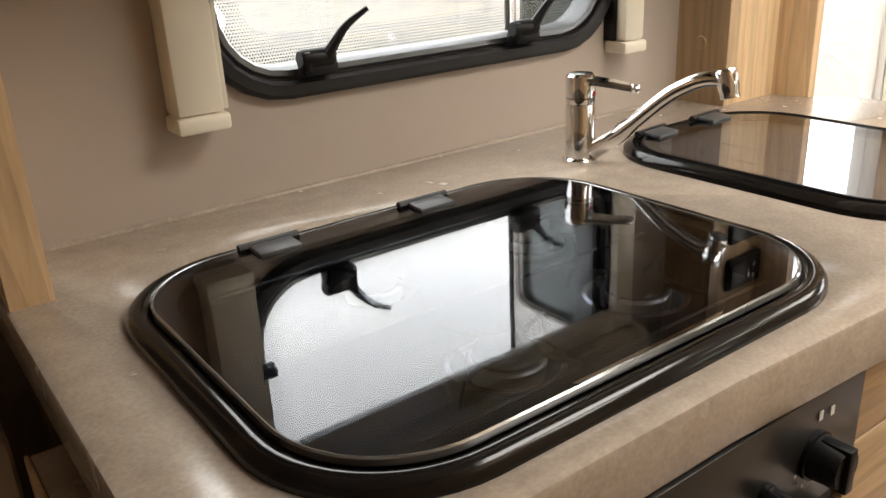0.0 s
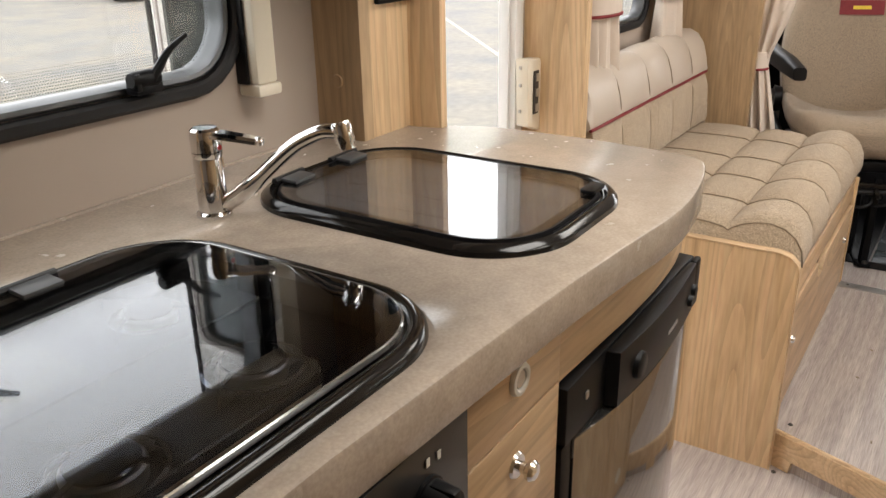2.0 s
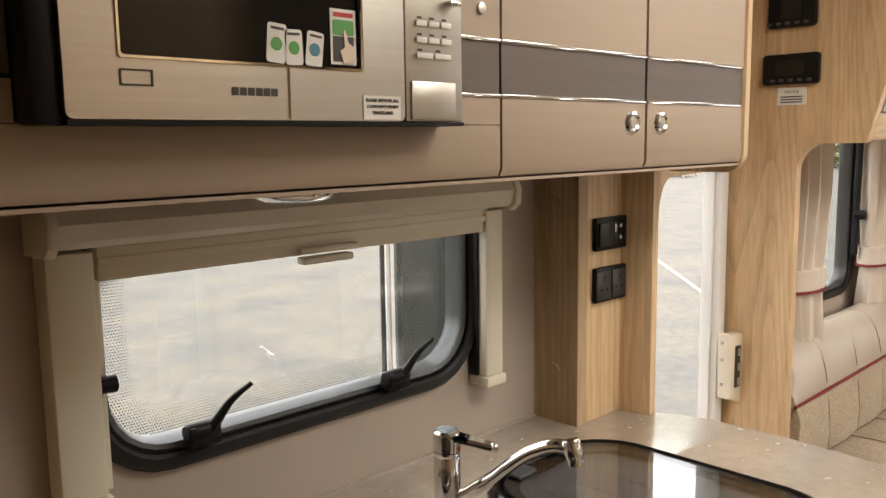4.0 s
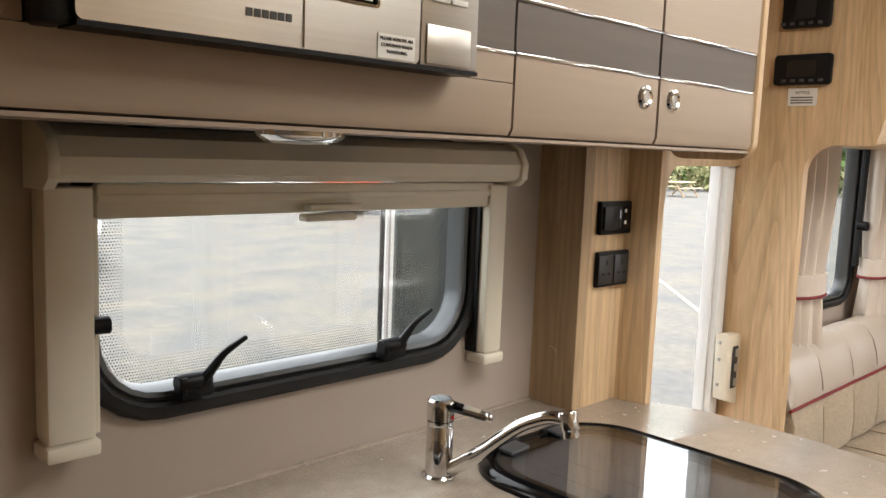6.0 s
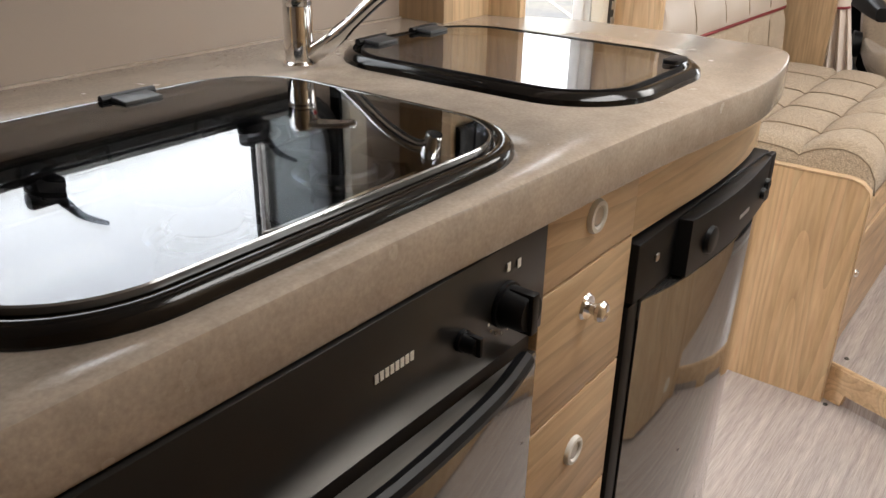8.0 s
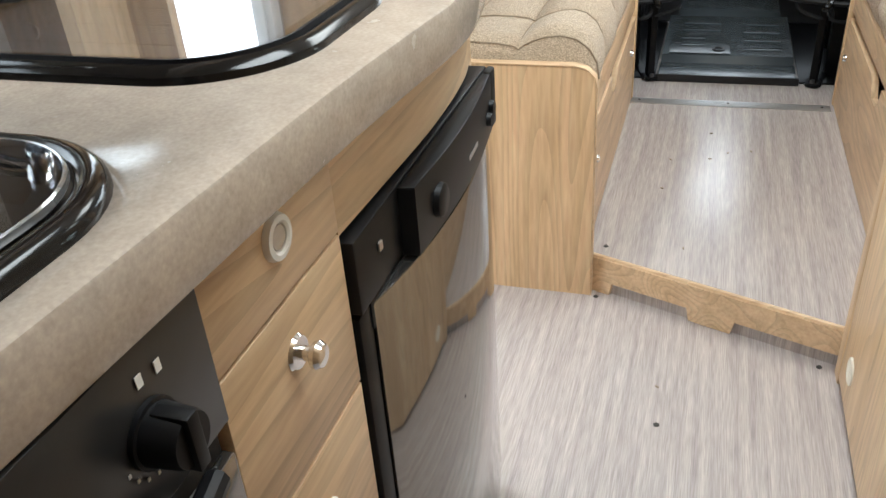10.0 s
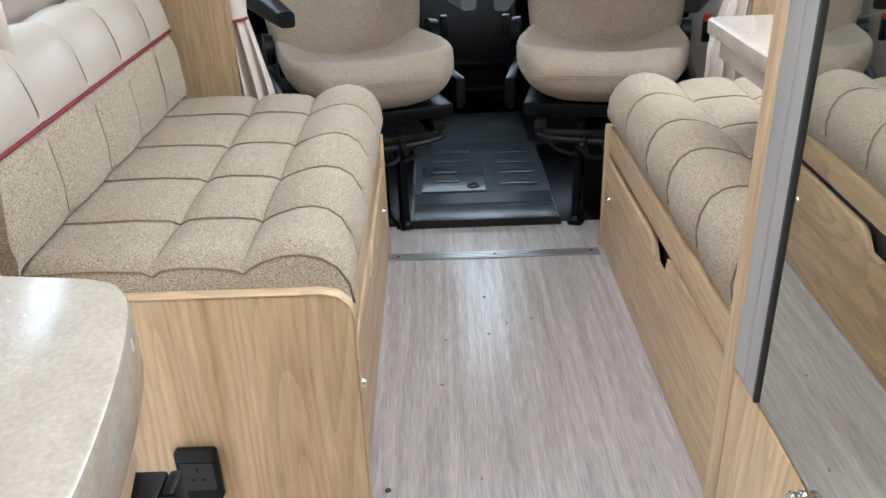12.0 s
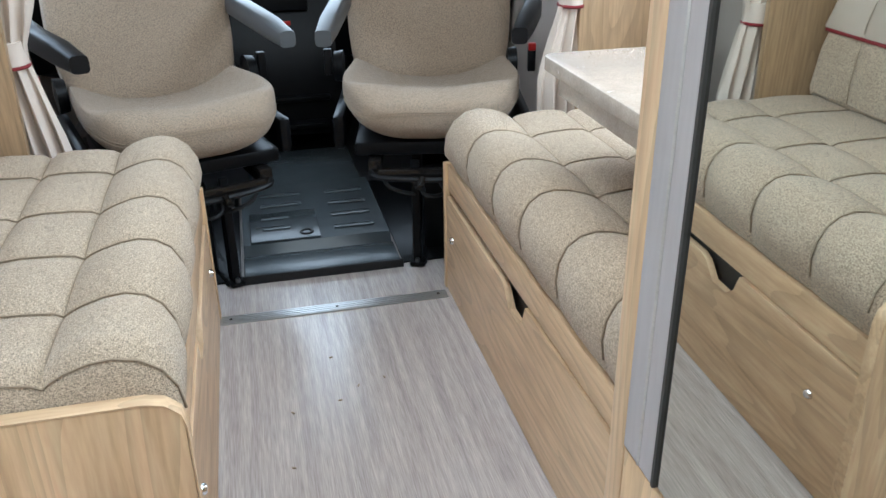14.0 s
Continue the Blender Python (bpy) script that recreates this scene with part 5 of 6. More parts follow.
def curtain(x, y, z_top, z_bot, z_tie, width, waist, along, label, shift=0.0):
    """A gathered curtain, drawn in by a tie band with red edging."""
    c = thing("curtain", (x, y, z_bot), label, "curtain", "lounge curtains")
    n, m = 96, 34
    rings = []
    for j in range(m + 1):
        z = z_top + (z_bot - z_top) * j / m
        k = min(1.0, abs(z - z_tie) / 0.22)
        w = waist + (width - waist) * (k ** 0.7 if z > z_tie else 0.55 * k ** 0.8)
        sh = shift * (1 - k)
        row = []
        for i in range(n):
            a = 2 * math.pi * i / n
            fold = 1 + 0.45 * math.sin(9 * a + 0.7 * math.sin(z * 6)) * (0.6 + 0.4 * k)
            u, v = w / 2 * math.cos(a), 0.024 * math.sin(a) * fold * (1.0 + 0.2 * k)
            v += 0.011 * math.sin(u * 190 + 0.8 * math.sin(z * 5)) * (0.5 + 0.5 * k)
            row.append((x + u + sh, y + v, z) if along == "x" else (x + v, y + u + sh, z))
        rings.append(row)
    part("cloth", loft(rings), DRAPE, c)
    out = []
    for z, g in ((z_tie - 0.028, 1.12), (z_tie - 0.026, 1.2), (z_tie + 0.026, 1.2), (z_tie + 0.028, 1.12)):
        out.append([(x + waist / 2 * g * math.cos(2 * math.pi * i / 24) + shift, y + 0.034 * g * math.sin(2 * math.pi * i / 24), z) if along == "x" else (x + 0.034 * g * math.sin(2 * math.pi * i / 24), y + waist / 2 * g * math.cos(2 * math.pi * i / 24) + shift, z) for i in range(24)])
    t = part("tie_band", loft(out), DRAPE, c, "curtain tie band")
    lp = [(p[0], p[1], z_tie - 0.0275) for p in out[1]]
    part("tie_piping", tube(lp + lp[:1], 0.0045, 6), RED, t, "dark red edging")
    return c


curtain(2.175, 0.785, 1.62, 0.865, 1.045, 0.17, 0.15, "x", "pale beige gathered curtain tied back with a red-edged band")
curtain(2.735, 0.80, 1.62, 0.875, 1.045, 0.16, 0.13, "x", "pale beige gathered curtain tied back with a red-edged band")

# ---- bulkheads towards the cab ----
bk = thing("cab_bulkhead", (3.04, 0.7, DECK), "darker oak bulkhead panel between lounge and cab", "bulkhead", kind="structure")
part("board", prism([(0.585, DECK), (N, DECK), (N, 1.95), (0.47, 1.95), (0.50, 1.40), (0.565, 1.0)], 2.95, 2.97, "x"), DARK_OAK_Z, bk)
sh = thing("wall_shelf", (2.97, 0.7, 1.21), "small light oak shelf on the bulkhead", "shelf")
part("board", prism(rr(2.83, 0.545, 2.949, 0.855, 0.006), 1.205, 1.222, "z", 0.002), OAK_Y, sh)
bk2 = thing("cab_bulkhead", (3.04, -0.9, DECK), "darker oak bulkhead panel between lounge and cab", "bulkhead", kind="structure")
part("board", box(3.03, S, DECK, 3.05, -0.76, 1.95), DARK_OAK_Z, bk2)
curtain(3.02, 0.545, 1.7, 0.50, 0.80, 0.14, 0.05, "y", "pale cab curtain gathered against the bulkhead", 0.03)
curtain(3.06, -0.715, 1.7, 0.50, 0.86, 0.14, 0.05, "y", "pale cab curtain gathered against the bulkhead", -0.03)

# pale folding table end over the second sofa
tb = thing("side_table", (2.3, -0.8, 0.62), "pale stone-look laminate folding table on the sofa's end", "table")
part("top", prism(rr(1.98, -1.0, 2.555, -0.484, 0.03), 0.802, 0.830, "z", 0.003), TOP, tb)
part("apron", box(2.0, -0.53, 0.752, 2.53, -0.514, 0.8015, 0.002), TOP, tb)
part("leg", tube([(2.2, -0.90, 0.60), (2.2, -0.90, 0.8015)], 0.02, 12), ALU, tb)

# ---- wardrobe with mirror door ----
MY = -0.31
MIRROR_TURN = 0.0140   # the glass stands a little askew in its frame
wd = thing("wardrobe", (1.3, -0.6, 0), "light oak wardrobe with a tall mirror door", "wardrobe")
part("body", box(0.50, S + 0.005, 0.0, 1.76, MY - 0.03, 1.94), OAK_Z, wd)
part("stile", box(1.7425, MY - 0.028, 0.0, 1.783, MY, 1.94, 0.004), OAK_Z, wd, "light oak front stile")
part("lower_door", box(0.92, MY - 0.028, 0.02, 1.7415, MY - 0.001, 0.545, 0.002), OAK_Z, wd, "light oak lower door")
mdoor = part("mirror_door", box(0.93, MY - 0.028, 0.551, 1.6668, MY - 0.0030, 1.93), MIRROR, wd, "full-height mirror")
turn = Matrix.Translation((1.667, MY, 0)) @ Matrix.Rotation(-MIRROR_TURN, 4, "Z") @ Matrix.Translation((-1.667, -MY, 0))
mdoor.data.transform(turn)
part("mirror_profile", box(1.6725, MY - 0.028, 0.548, 1.7415, MY + 0.001, 1.935, 0.002), PROFILE, mdoor, "grey-brown edge profile")
part("profile_ridge", tube([(1.703, MY, 0.55), (1.703, MY, 1.93)], 0.003, 6), STEEL, mdoor)
part("black_edge", box(1.6672, MY - 0.01, 0.546, 1.6722, MY + 0.0006, 1.935), INK, mdoor, "black rubber edge")
part("door_knob", lathe([(0.0001, 0.016), (0.011, 0.0155), (0.013, 0.0135), (0.013, 0.009), (0.0115, 0.007), (0.0115, 0.003), (0.0135, 0.0025), (0.014, 0.0)], (1.515, MY - 0.001, 0.531), "y", 22), CHROME, wd, "round chrome push knob")
part("vent_ring", lathe([(0.0001, 0.002), (0.018, 0.002), (0.020, 0.004), (0.026, 0.003), (0.027, 0.0)], (1.66, MY - 0.001, 0.10), "y", 24), CREAM, wd, "cream round plug")
rear = thing("washroom_wall", (0.0, -0.35, 0), "taupe washroom partition along the aisle", "partition", kind="structure")
part("board", box(-0.95, MY - 0.03, 0.0, 0.498, MY - 0.005, 1.95), OAK_Z, rear)

# ---- cab ----
def cab_seat(label):
    """Swivelled cab seat in its own axes: front edge at x = 0, back towards +x."""
    st = thing("captain_chair", (0, 0, 0), label, "chair", "cab chairs")
    rings = []
    nx = 36
    for i in range(nx + 1):
        t = i / nx
        x = 0.52 * t * (0.30 + 0.70 * t)
        rnd = math.sqrt(max(0.0, 1 - (1 - min(1.0, x / 0.085)) ** 2))
        w = 0.125 + 0.125 * math.sqrt(max(0.0, 1 - (1 - min(1.0, x / 0.20)) ** 2)) - 0.06 * max(0.0, x - 0.26)
        row = []
        for k in range(40):
            a = 2 * math.pi * k / 40
            c, sn = math.cos(a), math.sin(a)
            y = w * math.copysign(abs(c) ** 0.55, c)
            u = min(1.0, abs(y) / 0.25)
            back = min(1.0, max(0.0, (x - 0.075) / 0.10))
            zt = 0.585 + (0.042 + 0.050 * u * u) * rnd - 0.062 * (1 - u ** 3) * back * back * (3 - 2 * back)
            zb = 0.565 - 0.080 * rnd * (1 - 0.75 * u ** 3)
            z = (zt + zb) / 2 + math.copysign(abs(sn) ** 0.62, sn) * (zt - zb) / 2
            row.append((x, y, z))
        rings.append(row)
    around = [r[21] for r in rings[16:0:-1]] + [Vector(rings[0][21]).lerp(Vector(rings[0][39]), q / 8).to_tuple() for q in range(9)] + [r[39] for r in rings[1:17]]
    cu = part("seat_cushion", loft(rings), SEAT_WEAVE, st, "beige cloth seat cushion")
    for dz in (0.0, 0.008):
        part("seam", tube([(q[0] - 0.0008, q[1] * 1.003, q[2] + dz) for q in around], 0.0013, 5), STITCH, cu, "double stitched front seam")
    rings = []
    for i in range(31):
        t = i / 30
        z = 0.54 + 0.80 * t
        w = (0.225 + 0.03 * math.sin(math.pi * min(1, t / 0.55))) * (1 if t < 0.55 else 1 - 0.50 * ((t - 0.55) / 0.45) ** 1.3)
        end = min(1, math.sqrt(max(0.02, 1 - max(0, (t - 0.93) / 0.07) ** 2)), math.sqrt(max(0.04, 1 - max(0, (0.06 - t) / 0.06) ** 2)))
        xc = 0.50 + 0.22 * t
        row = []
        for k in range(32):
            a = 2 * math.pi * k / 32
            c, s = math.cos(a), math.sin(a)
            y = w * end * math.copysign(abs(c) ** 0.6, c)
            x = xc + 0.075 * end * math.copysign(abs(s) ** 0.6, s)
            if s < 0:
                x += -0.025 * (min(1, abs(y) / w) ** 2.5) + 0.012 * (1 - (y / w) ** 2)
            row.append((x, y, z))
        rings.append(row)
    bk = part("backrest", loft(rings), SEAT_WEAVE, st, "beige cloth backrest")
    part("label_band", loft([[(0.50 + 0.22 * (z - 0.54) / 0.80 - 0.070, y, z) for y in (-0.075, -0.04, 0.0, 0.04, 0.075)] + [(0.50 + 0.22 * (z - 0.54) / 0.80 - 0.05, y, z) for y in (0.075, 0.04, 0.0, -0.04, -0.075)] for z in (0.905, 0.955)]), RED, bk, "dark red band")
    part("maker_mark", loft([[(0.50 + 0.22 * (z - 0.54) / 0.80 - 0.073, y, z) for y in (-0.03, 0.03)] + [(0.50 + 0.22 * (z - 0.54) / 0.80 - 0.069, y, z) for y in (0.03, -0.03)] for z in (0.924, 0.936)]), PLATE, bk, "gold maker's mark")
    for s in (-1, 1):
        pts = [(0.47, 0.318, 0.795), (0.32, 0.298, 0.785), (0.18, 0.262, 0.772), (0.09, 0.236, 0.757)] if s > 0 else [(0.48, -0.262, 0.800), (0.33, -0.268, 0.788), (0.20, -0.278, 0.772), (0.10, -0.284, 0.757)]
        rg = []
        for i, p in enumerate(pts):
            w, h = (0.026, 0.030) if i < 3 else (0.022, 0.022)
            rg.append([(p[0], p[1] + w * math.copysign(abs(math.cos(a)) ** 0.5, math.cos(a)), p[2] + h * math.copysign(abs(math.sin(a)) ** 0.5, math.sin(a))) for a in [2 * math.pi * k / 16 for k in range(16)]])
        part("armrest", loft(rg), GREY_ARM if s < 0 else BLACK, st, "folding grey plastic armrest" if s < 0 else "folding black plastic armrest")
        part("recliner", lathe([(0.0001, -0.03), (0.045, -0.028), (0.05, 0.0), (0.0001, 0.005)], (0.47, s * 0.27, 0.60), "y", 20), BLACK, st, "black recliner cover")
        part("side_shield", box(0.12, s * 0.262 - 0.018, 0.44, 0.52, s * 0.262 + 0.018, 0.54, 0.015), CAB_BLACK, st, "black plastic side shield")
        part("belt_buckle", box(0.43, s * 0.315 - 0.012, 0.58, 0.455, s * 0.315 + 0.012, 0.66, 0.004), BLACK, st)
    part("belt_button", box(0.425, 0.303, 0.645, 0.445, 0.327, 0.668, 0.004), RED_PLASTIC, st, "red buckle button")
    part("seat_frame", box(0.05, -0.215, 0.445, 0.48, 0.215, 0.485, 0.01), CAB_BLACK, st, "black steel seat frame")
    for y in (-0.16, 0.16):
        part("slide_rail", box(0.02, y - 0.018, 0.40, 0.50, y + 0.018, 0.442, 0.004), GLOSS_BLACK, st)
    for y in (-0.045, 0.17):
        part("front_foot", box(0.06, y - 0.008, 0.105, 0.078, y + 0.008, 0.40, 0.003), CAB_BLACK, st)
        part("rear_foot", box(0.42, y - 0.02, 0.105, 0.46, y + 0.02, 0.40, 0.003), CAB_BLACK, st)
        part("floor_rail", box(0.05, y - 0.022, 0.101, 0.50, y + 0.022, 0.122, 0.004), CAB_BLACK, st)
    part("pedestal", box(0.15, -0.035, 0.102, 0.50, 0.20, 0.385, 0.02), CAB_BLACK, st, "black swivel pedestal")
    for y in (-0.050, 0.205):
        part("frame_upright", box(0.040, y - 0.012, 0.102, 0.064, y + 0.012, 0.43, 0.004), CAB_BLACK, st, "black steel upright")
        part("upright_foot", prism(rr(0.024, y - 0.022, 0.080, y + 0.022, 0.008, 3), 0.1155, 0.126, "z", 0.002), CAB_BLACK, st)
        part("foot_bolt", lathe([(0.0001, 0.138), (0.007, 0.137), (0.008, 0.126)], (0.034, y, 0), sides=8), ALU_DARK, st, "bolt head")
        part("swivel_latch", tube(smooth_path([(0.0, y, 0.40), (-0.03, y * 0.9, 0.385), (-0.045, y * 0.72, 0.392), (-0.03, y * 0.6, 0.41)], 5), 0.009, 8), GLOSS_BLACK, st, "black swivel latch")
    part("front_beam", box(-0.008, -0.150, 0.395, 0.010, 0.192, 0.425, 0.005), GLOSS_BLACK, st, "black front beam")
    part("slide_handle", tube(smooth_path([(0.06, -0.17, 0.42), (0.0, -0.16, 0.405), (-0.02, -0.05, 0.40), (-0.02, 0.05, 0.40), (0.0, 0.16, 0.405), (0.06, 0.17, 0.42)], 5), 0.008, 8), BLACK, st, "bent steel handle")
    for k in range(4):
        part("cable", tube(smooth_path([(0.10, -0.15 + 0.1 * k, 0.40), (0.03, -0.12 + 0.09 * k, 0.36 - 0.02 * k), (0.06, -0.03 + 0.06 * k, 0.33), (0.14, 0.05 * k - 0.05, 0.37)], 5), 0.006, 6), RUBBER, st, "black cable")
    return st


seat = cab_seat("beige cloth swivel cab seat with armrests, turned to the lounge")
copy_thing(seat, pose(3.09, -0.384, -0.010, 0, 0, -12) @ Matrix.Diagonal((1, -1, 1, 1)))  # the other hand
seat.matrix_basis = pose(3.09, 0.206, -0.010, 0, 0, 17)

mat = thing("cab_floor_cover", (3.5, -0.07, DECK), "dark grey moulded plastic cab floor cover with a hatch", "floor cover")
part("front_lip", box(3.15, -0.297, DECK, 3.285, 0.150, DECK + 0.022, 0.006), MAT_PLASTIC, mat)
part("front_rubber", box(3.140, -0.303, DECK, 3.1485, 0.156, DECK + 0.026, 0.003), RUBBER, mat)
part("cover", prism([(3.288, DECK), (3.84, DECK), (3.82, DECK + 0.035), (3.33, DECK + 0.035)], -0.295, 0.148, "y"), MAT_PLASTIC, mat)
ht = part("hatch", box(3.335, -0.085, DECK + 0.0355, 3.56, 0.125, DECK + 0.041, 0.003), MAT_PLASTIC, mat, "square hatch lid")
part("hatch_ring", lathe([(0.012, 0.041), (0.014, 0.0455), (0.020, 0.0455), (0.022, 0.041)], (3.375, -0.045, DECK), sides=20, hollow=True), RUBBER, ht)
part("hatch_dot", lathe([(0.0001, 0.043), (0.008, 0.043), (0.009, 0.041)], (3.44, 0.10, DECK), sides=14), RUBBER, ht)
for k, (x, y0, y1) in enumerate(((3.40, -0.26, -0.13), (3.50, -0.26, -0.13), (3.60, -0.26, -0.13), (3.70, -0.26, -0.13), (3.62, -0.05, 0.09), (3.71, -0.05, 0.09), (3.42, 0.0, 0.09), (3.50, 0.0, 0.09))):
    z = DECK + (0.036 if k < 6 else 0.0415)
    part("rib", prism(rr(x - 0.012, y0, x + 0.012, y1, 0.011, 4), z, z + 0.004, "z", 0.0015), MAT_PLASTIC, mat)
for y0, y1 in ((-0.96, -0.306), (0.159, 0.80)):
    side_mat = thing("cab_side_mat", (3.5, (y0 + y1) / 2, DECK), "black rubber floor mat beneath a cab seat", "floor mat", "cab side mats")
    part("sheet", box(3.165, y0, DECK, 3.845, y1, DECK + 0.006, 0.002), CAB_BLACK, side_mat)
carpet = thing("cab_carpet", (4.2, -0.08, DECK), "dark cab floor mat", "floor mat")
part("sheet", box(3.85, -0.95, DECK, 4.7, 0.80, DECK + 0.008, 0.002), RUBBER, carpet)
part("panel", box(3.86, -0.28, DECK + 0.0085, 4.25, 0.12, DECK + 0.016, 0.004), MAT_PLASTIC, carpet)

dash = thing("dashboard", (4.5, -0.08, 0.5), "dark cab dashboard with centre console and radio", "dashboard")
part("body", prism([(4.40, 0.45), (4.95, 0.30), (4.95, 0.98), (4.50, 0.95), (4.36, 0.86), (4.34, 0.70)], S + 0.01, N - 0.005, "y"), CAB_BLACK, dash)
part("console", prism([(4.18, 0.20), (4.42, 0.16), (4.42, 0.84), (4.36, 0.86), (4.27, 0.62), (4.16, 0.42)], -0.26, 0.12, "y"), CAB_BLACK, dash)
rd = part("radio", box(4.26, -0.17, 0.66, 4.35, 0.05, 0.75, 0.006), BLACK, dash, "black radio unit")
part("screen", box(4.296, -0.12, 0.69, 4.2995, 0.0, 0.725), CAR_GLASS, rd)
for k in range(6):
    part("button", box(4.294, -0.155 + k * 0.036, 0.668, 4.2995, -0.13 + k * 0.036, 0.68, 0.001), ALU, rd)
for y in (-0.145, 0.025):
    part("dial", lathe([(0.0001, -0.012), (0.012, -0.011), (0.014, 0.0)], (4.299, y, 0.705), "x", 16), BLACK, rd)
part("hazard_switch", box(4.26, -0.10, 0.605, 4.275, -0.055, 0.622, 0.002), RED_PLASTIC, dash, "red switch")
part("tray", box(4.14, -0.22, 0.34, 4.30, 0.08, 0.36, 0.006), CAB_BLACK, dash)
part("tray", box(4.12, -0.22, 0.24, 4.30, 0.08, 0.26, 0.006), CAB_BLACK, dash)

# ---- crumbs on the floor ----
for x, y, z, turn in ((2.600, -0.151, DECK, 20), (2.336, 0.074, DECK, 70), (2.713, -0.041, DECK, 110), (2.515, 0.063, DECK, 40), (2.582, -0.089, DECK, 160), (2.536, -0.042, DECK, 90), (2.04, 0.004, DECK, 10), (1.659, 0.027, 0.0, 50)):
    cr = thing("crumb", (x, y, z), "tiny dark crumb lying on the vinyl floor", "crumb", "crumbs on the floor")
    m = prism(rr(-0.0045, -0.0016, 0.0045, 0.0016, 0.0014, 2), 0.0005, 0.0026, "z")
    m.transform(pose(x, y, z, 0, 0, turn))
    part("grain", m, STITCH, cr)

# ---- outside ----
GZ = -0.65
setting("ground", box(-300, -300, GZ - 0.1, 300, 300, GZ), ASPHALT, "worn grey asphalt car park", "ground")
ln = thing("parking_line", (11, 6, GZ), "worn pale painted line on the asphalt", "road marking", kind="structure")
a, b = Vector((7.5, 2.9, 0)), Vector((15.5, 10.1, 0))
d = (b - a).normalized()
n = Vector((-d.y, d.x, 0)) * 0.035
part("paint", loft([[(p + n * s).to_tuple()[:2] + (z,) for s, z in ((-1, GZ), (1, GZ), (1, GZ + 0.004), (-1, GZ + 0.004))] for p in (a, b)]), LINE_PAINT, ln)


def wheel(at, r, w, parent):
    t = part("wheel", lathe([(r * 0.6, -w / 2), (r * 0.93, -w / 2), (r, -w * 0.35), (r, w * 0.35), (r * 0.93, w / 2), (r * 0.6, w / 2)], at, "y", 24), RUBBER, parent, "black tyre")
    rim = part("rim", lathe([(0.0001, -w * 0.42), (r * 0.2, -w * 0.45), (r * 0.3, -w * 0.3), (r * 0.56, -w * 0.38), (r * 0.6, -w * 0.46), (r * 0.6, w * 0.45), (0.0001, w * 0.4)], at, "y", 20), STEEL, t, "silver rim")


def vehicle(label, paint, length, width, height, boxy, m, windows=True, rear_plate=True):
    """A parked vehicle in its own axes: rear at x = 0, nose towards +x, side towards -y."""
    v = thing("car" if not boxy else "motorhome", (0, 0, 0), label, "car" if not boxy else "motorhome")
    if boxy:
        prof = [(0, 0.45), (length, 0.45), (length, 1.0), (length - 0.9, 1.25), (length - 1.25, height - 0.45), (length - 0.9, height - 0.3), (length - 1.1, height), (0.15, height), (0, height - 0.2)]
    else:
        prof = [(0.08, 0.35), (length - 0.1, 0.35), (length, 0.6), (length - 0.15, 0.85), (length - 1.0, 1.0), (length - 1.7, height), (0.45, height), (0.22, height - 0.12), (0.04, 1.0), (0, 0.6)]
    w = width / 2
    rings = []
    c = (sum(p[0] for p in prof) / len(prof), sum(p[1] for p in prof) / len(prof))
    for y, k in ((-w, 0.95), (-w * 0.96, 0.985), (-w * 0.85, 1.0), (w * 0.85, 1.0), (w * 0.96, 0.985), (w, 0.95)):
        rings.append([(c[0] + (x - c[0]) * k, y * (1 - (0.10 if z > 1.05 and not boxy else 0)), c[1] + (z - c[1]) * k) for x, z in prof])
    body = part("body", loft(rings), paint, v)
    if boxy:
        for x, z, ww, hh in ((1.2, 1.75, 0.9, 0.5), (3.0, 1.75, 0.7, 0.5), (0.5, 0.75, 0.4, 0.3)):
            part("window", box(x, -w - 0.01, z, x + ww, -w + 0.01, z + hh, 0.02), CAR_GLASS, v)
        part("skirt", box(0.1, -w - 0.004, 0.40, length - 0.3, w + 0.004, 0.52, 0.01), GREY_ARM, v)
        part("rear_plate", box(-0.03, -0.26, 0.62, 0.0, 0.26, 0.74, 0.004), PLATE, v, "yellow number plate")
        part("rear_bumper", box(-0.06, -w * 0.92, 0.42, 0.05, w * 0.92, 0.60, 0.03), GREY_ARM, v, "grey rear bumper")
        part("locker_hatch", box(2.1, -w - 0.012, 0.72, 2.6, -w + 0.01, 1.15, 0.01), GREY_TRIM, v, "outlined locker hatch")
        part("decal", prism([(2.6, 1.35), (length - 1.5, 1.62), (length - 1.5, 1.95), (3.6, 1.62)], -w - 0.010, -w + 0.01, "y"), GREY_TRIM, v, "grey swoosh decal")
        part("stripe", box(0.1, -w - 0.008, 1.35, length - 1.6, -w + 0.01, 1.42), GREY_TRIM, v)
    else:
        part("rear_window", prism([(0.02, 1.08), (0.18, height - 0.14), (0.26, height - 0.14), (0.10, 1.08)], -w * 0.72, w * 0.72, "y"), CAR_GLASS, v, "dark rear window")
        part("side_window", prism([(0.5, 1.05), (length - 1.35, 1.05), (length - 1.75, height - 0.1), (0.6, height - 0.1)], -w * 0.93, w * 0.93, "y"), CAR_GLASS, v)
        part("bumper", box(-0.05, -w * 0.96, 0.46, 0.14, w * 0.96, 0.64, 0.04), paint, v)
        part("valance", box(-0.03, -w * 0.94, 0.33, 0.16, w * 0.94, 0.455, 0.03), BLACK, v, "black lower bumper")
        for s in (-1, 1):
            part("tail_lamp", box(-0.005, s * w * 0.86 - 0.08, 0.72, 0.12, s * w * 0.86 + 0.08, 1.0, 0.02), LAMP_RED, v, "red tail lamp")
    if rear_plate:
        part("number_plate", box(-0.05, -0.27, 0.68, 0.0, 0.27, 0.80, 0.004), PLATE, v, "yellow number plate")
    r = 0.32
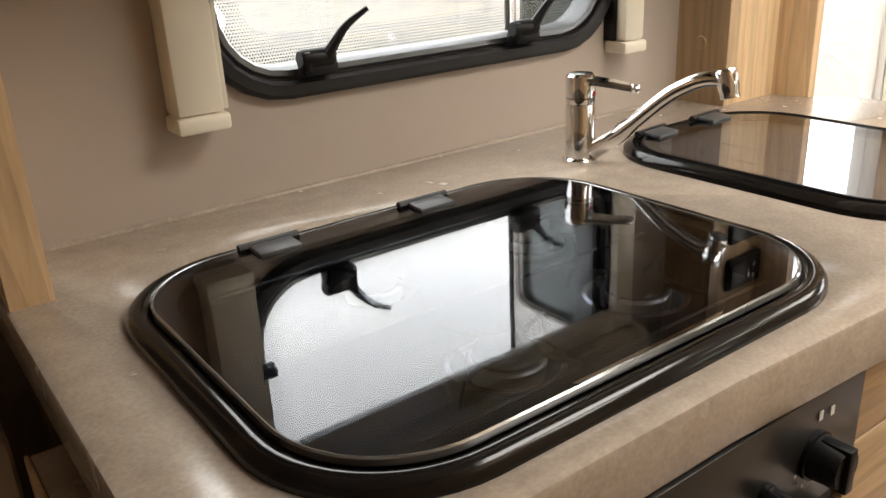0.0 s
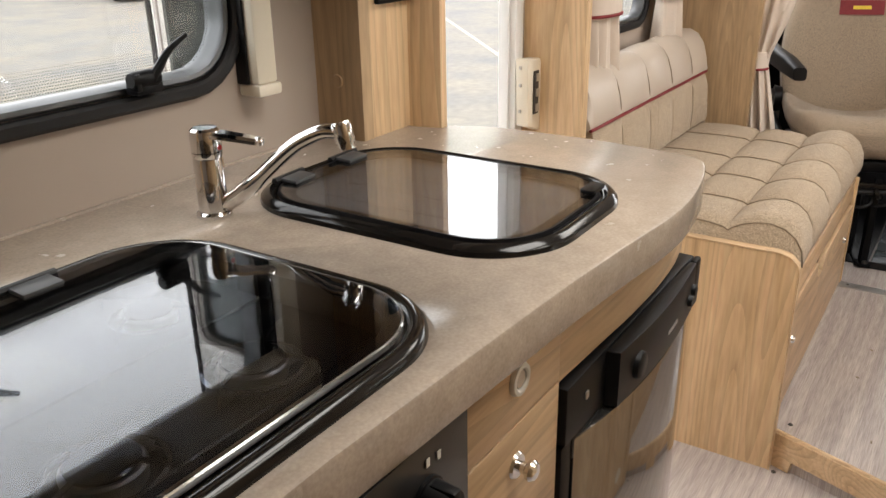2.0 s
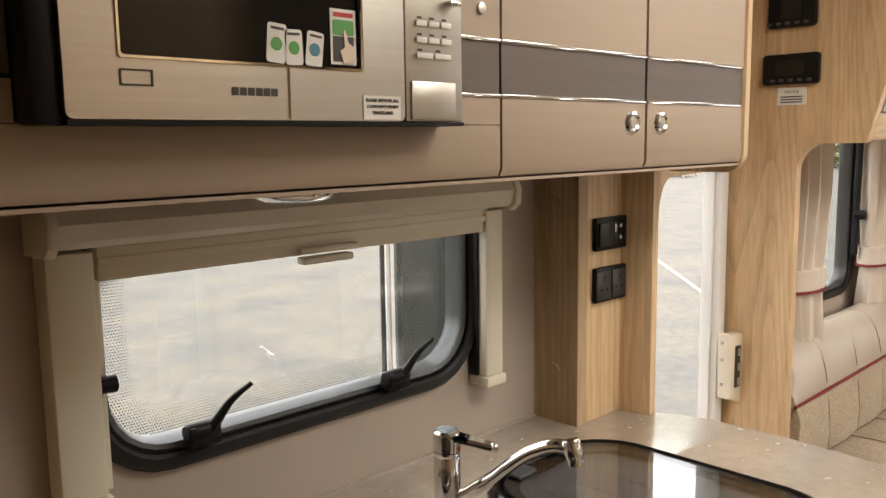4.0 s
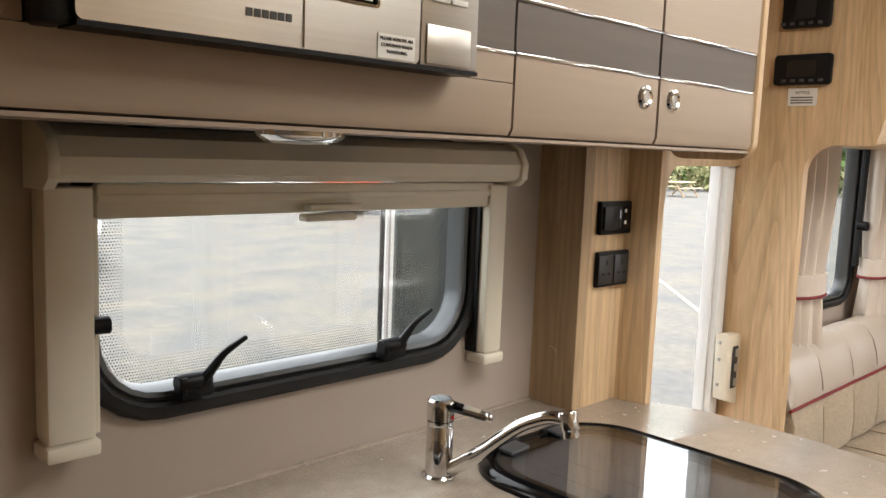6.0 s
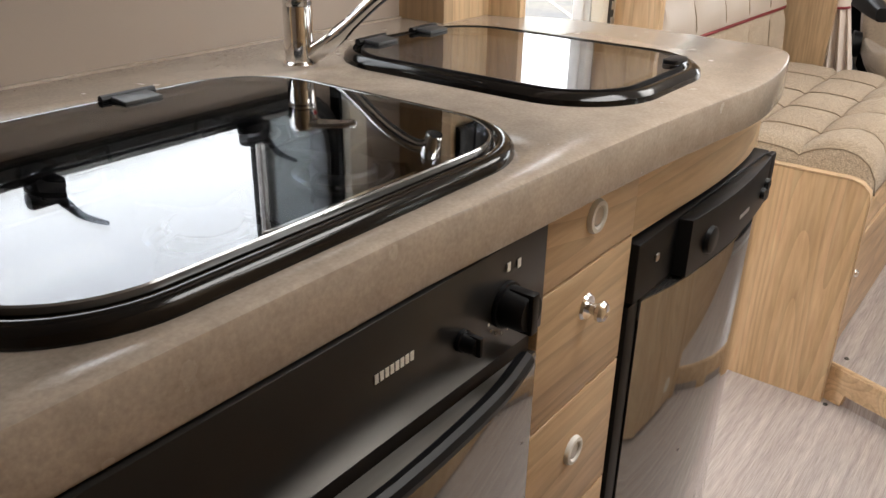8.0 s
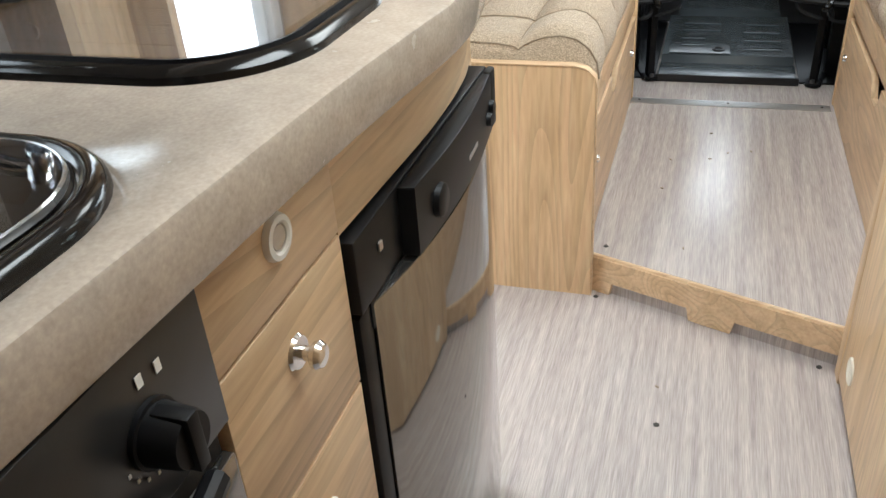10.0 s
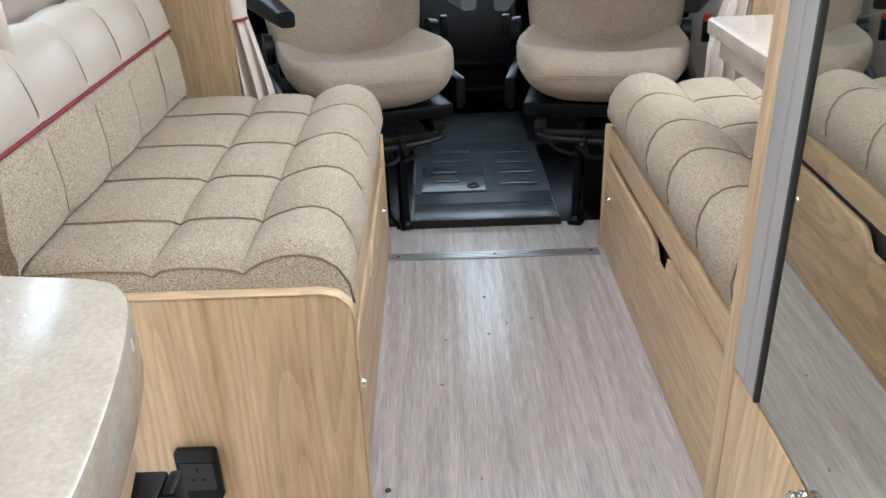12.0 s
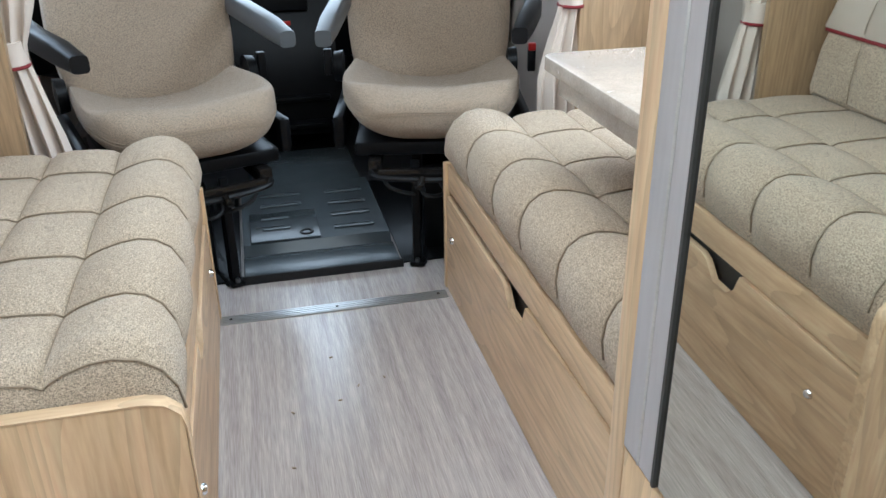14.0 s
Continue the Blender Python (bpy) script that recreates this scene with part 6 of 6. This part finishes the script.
    for x in (0.75, length - 0.85) if not boxy else (1.5, length - 1.0):
        for s in (-1, 1):
            wheel((x, s * (w - 0.08), r), r, 0.2, v)
    v.matrix_basis = m
    return v


vehicle("orange people carrier parked in the yard, seen from behind", ORANGE, 4.4, 2.0, 2.25, False, pose(14.75, 18.3, GZ, 0, 0, 58))
vehicle("white motorhome parked along the hedge", CAR_WHITE, 5.6, 2.2, 3.2, True, pose(14.6, 28.6, GZ, 0, 0, -62))
vehicle("white parked car, one corner in view", CAR_WHITE, 4.2, 1.8, 1.55, False, pose(1.25, 14.1, GZ, 0, 0, -23), rear_plate=False)


def hedge(name, x0, y0, x1, y1, high, deep, count, material, label, size=0.16, kind="stuff"):
    """A ragged hedge of many small leaves round a line."""
    rnd = random.Random(count)
    bm = bmesh.new()
    a, b = Vector((x0, y0, 0)), Vector((x1, y1, 0))
    side = (b - a).normalized().cross(Vector((0, 0, 1)))
    for _ in range(count):
        t, s, h = rnd.random(), rnd.gauss(0, 0.36), rnd.random() ** 0.8
        top = high * (0.75 + 0.35 * noise.noise(Vector((t * (b - a).length * 0.35, 3, 1))))
        p = a + (b - a) * t + side * (s * deep) + Vector((0, 0, GZ + h * top))
        u = Vector((rnd.gauss(0, 1), rnd.gauss(0, 1), rnd.gauss(0, 1))).normalized()
        v = u.cross(Vector((rnd.gauss(0, 1), rnd.gauss(0, 1), rnd.gauss(0, 1)))).normalized()
        k = size * rnd.uniform(0.5, 1.3)
        bm.faces.new([bm.verts.new(p + q) for q in (u * k, v * k * 0.6, -u * k, -v * k * 0.6)])
    ob = part(name, bm, material, smooth=False)
    return tagged(ob, label, "hedge", kind=kind)


hedge("hedge", 6, 37, 34, 33, 4.2, 2.0, 15000, DRY_LEAF, "tall straggly brown-green hedge behind the yard", 0.22)
hedge("hedge", 34, 36, 56, 16, 2.2, 1.6, 6000, DRY_LEAF, "low clipped hedge behind a picnic table", 0.18)
hedge("tree_row", 50, 40, 66, 22, 7.0, 3.5, 9000, LEAF, "bright green trees beyond the hedge", 0.32)

pt = thing("picnic_table", (38.5, 22, GZ), "weathered wooden picnic table on the grass edge", "picnic table")
part("top", box(37.5, 21.2, GZ + 0.70, 39.5, 22.1, GZ + 0.76, 0.01), OLD_WOOD, pt)
for y in (20.8, 22.3):
    part("bench", box(37.5, y, GZ + 0.42, 39.5, y + 0.3, GZ + 0.47, 0.01), OLD_WOOD, pt)
for x in (37.8, 39.2):
    for s in (-1, 1):
        part("leg", tube([(x, 21.65 + s * 0.75, GZ), (x, 21.65 + s * 0.2, GZ + 0.7)], 0.05, 6), OLD_WOOD, pt)
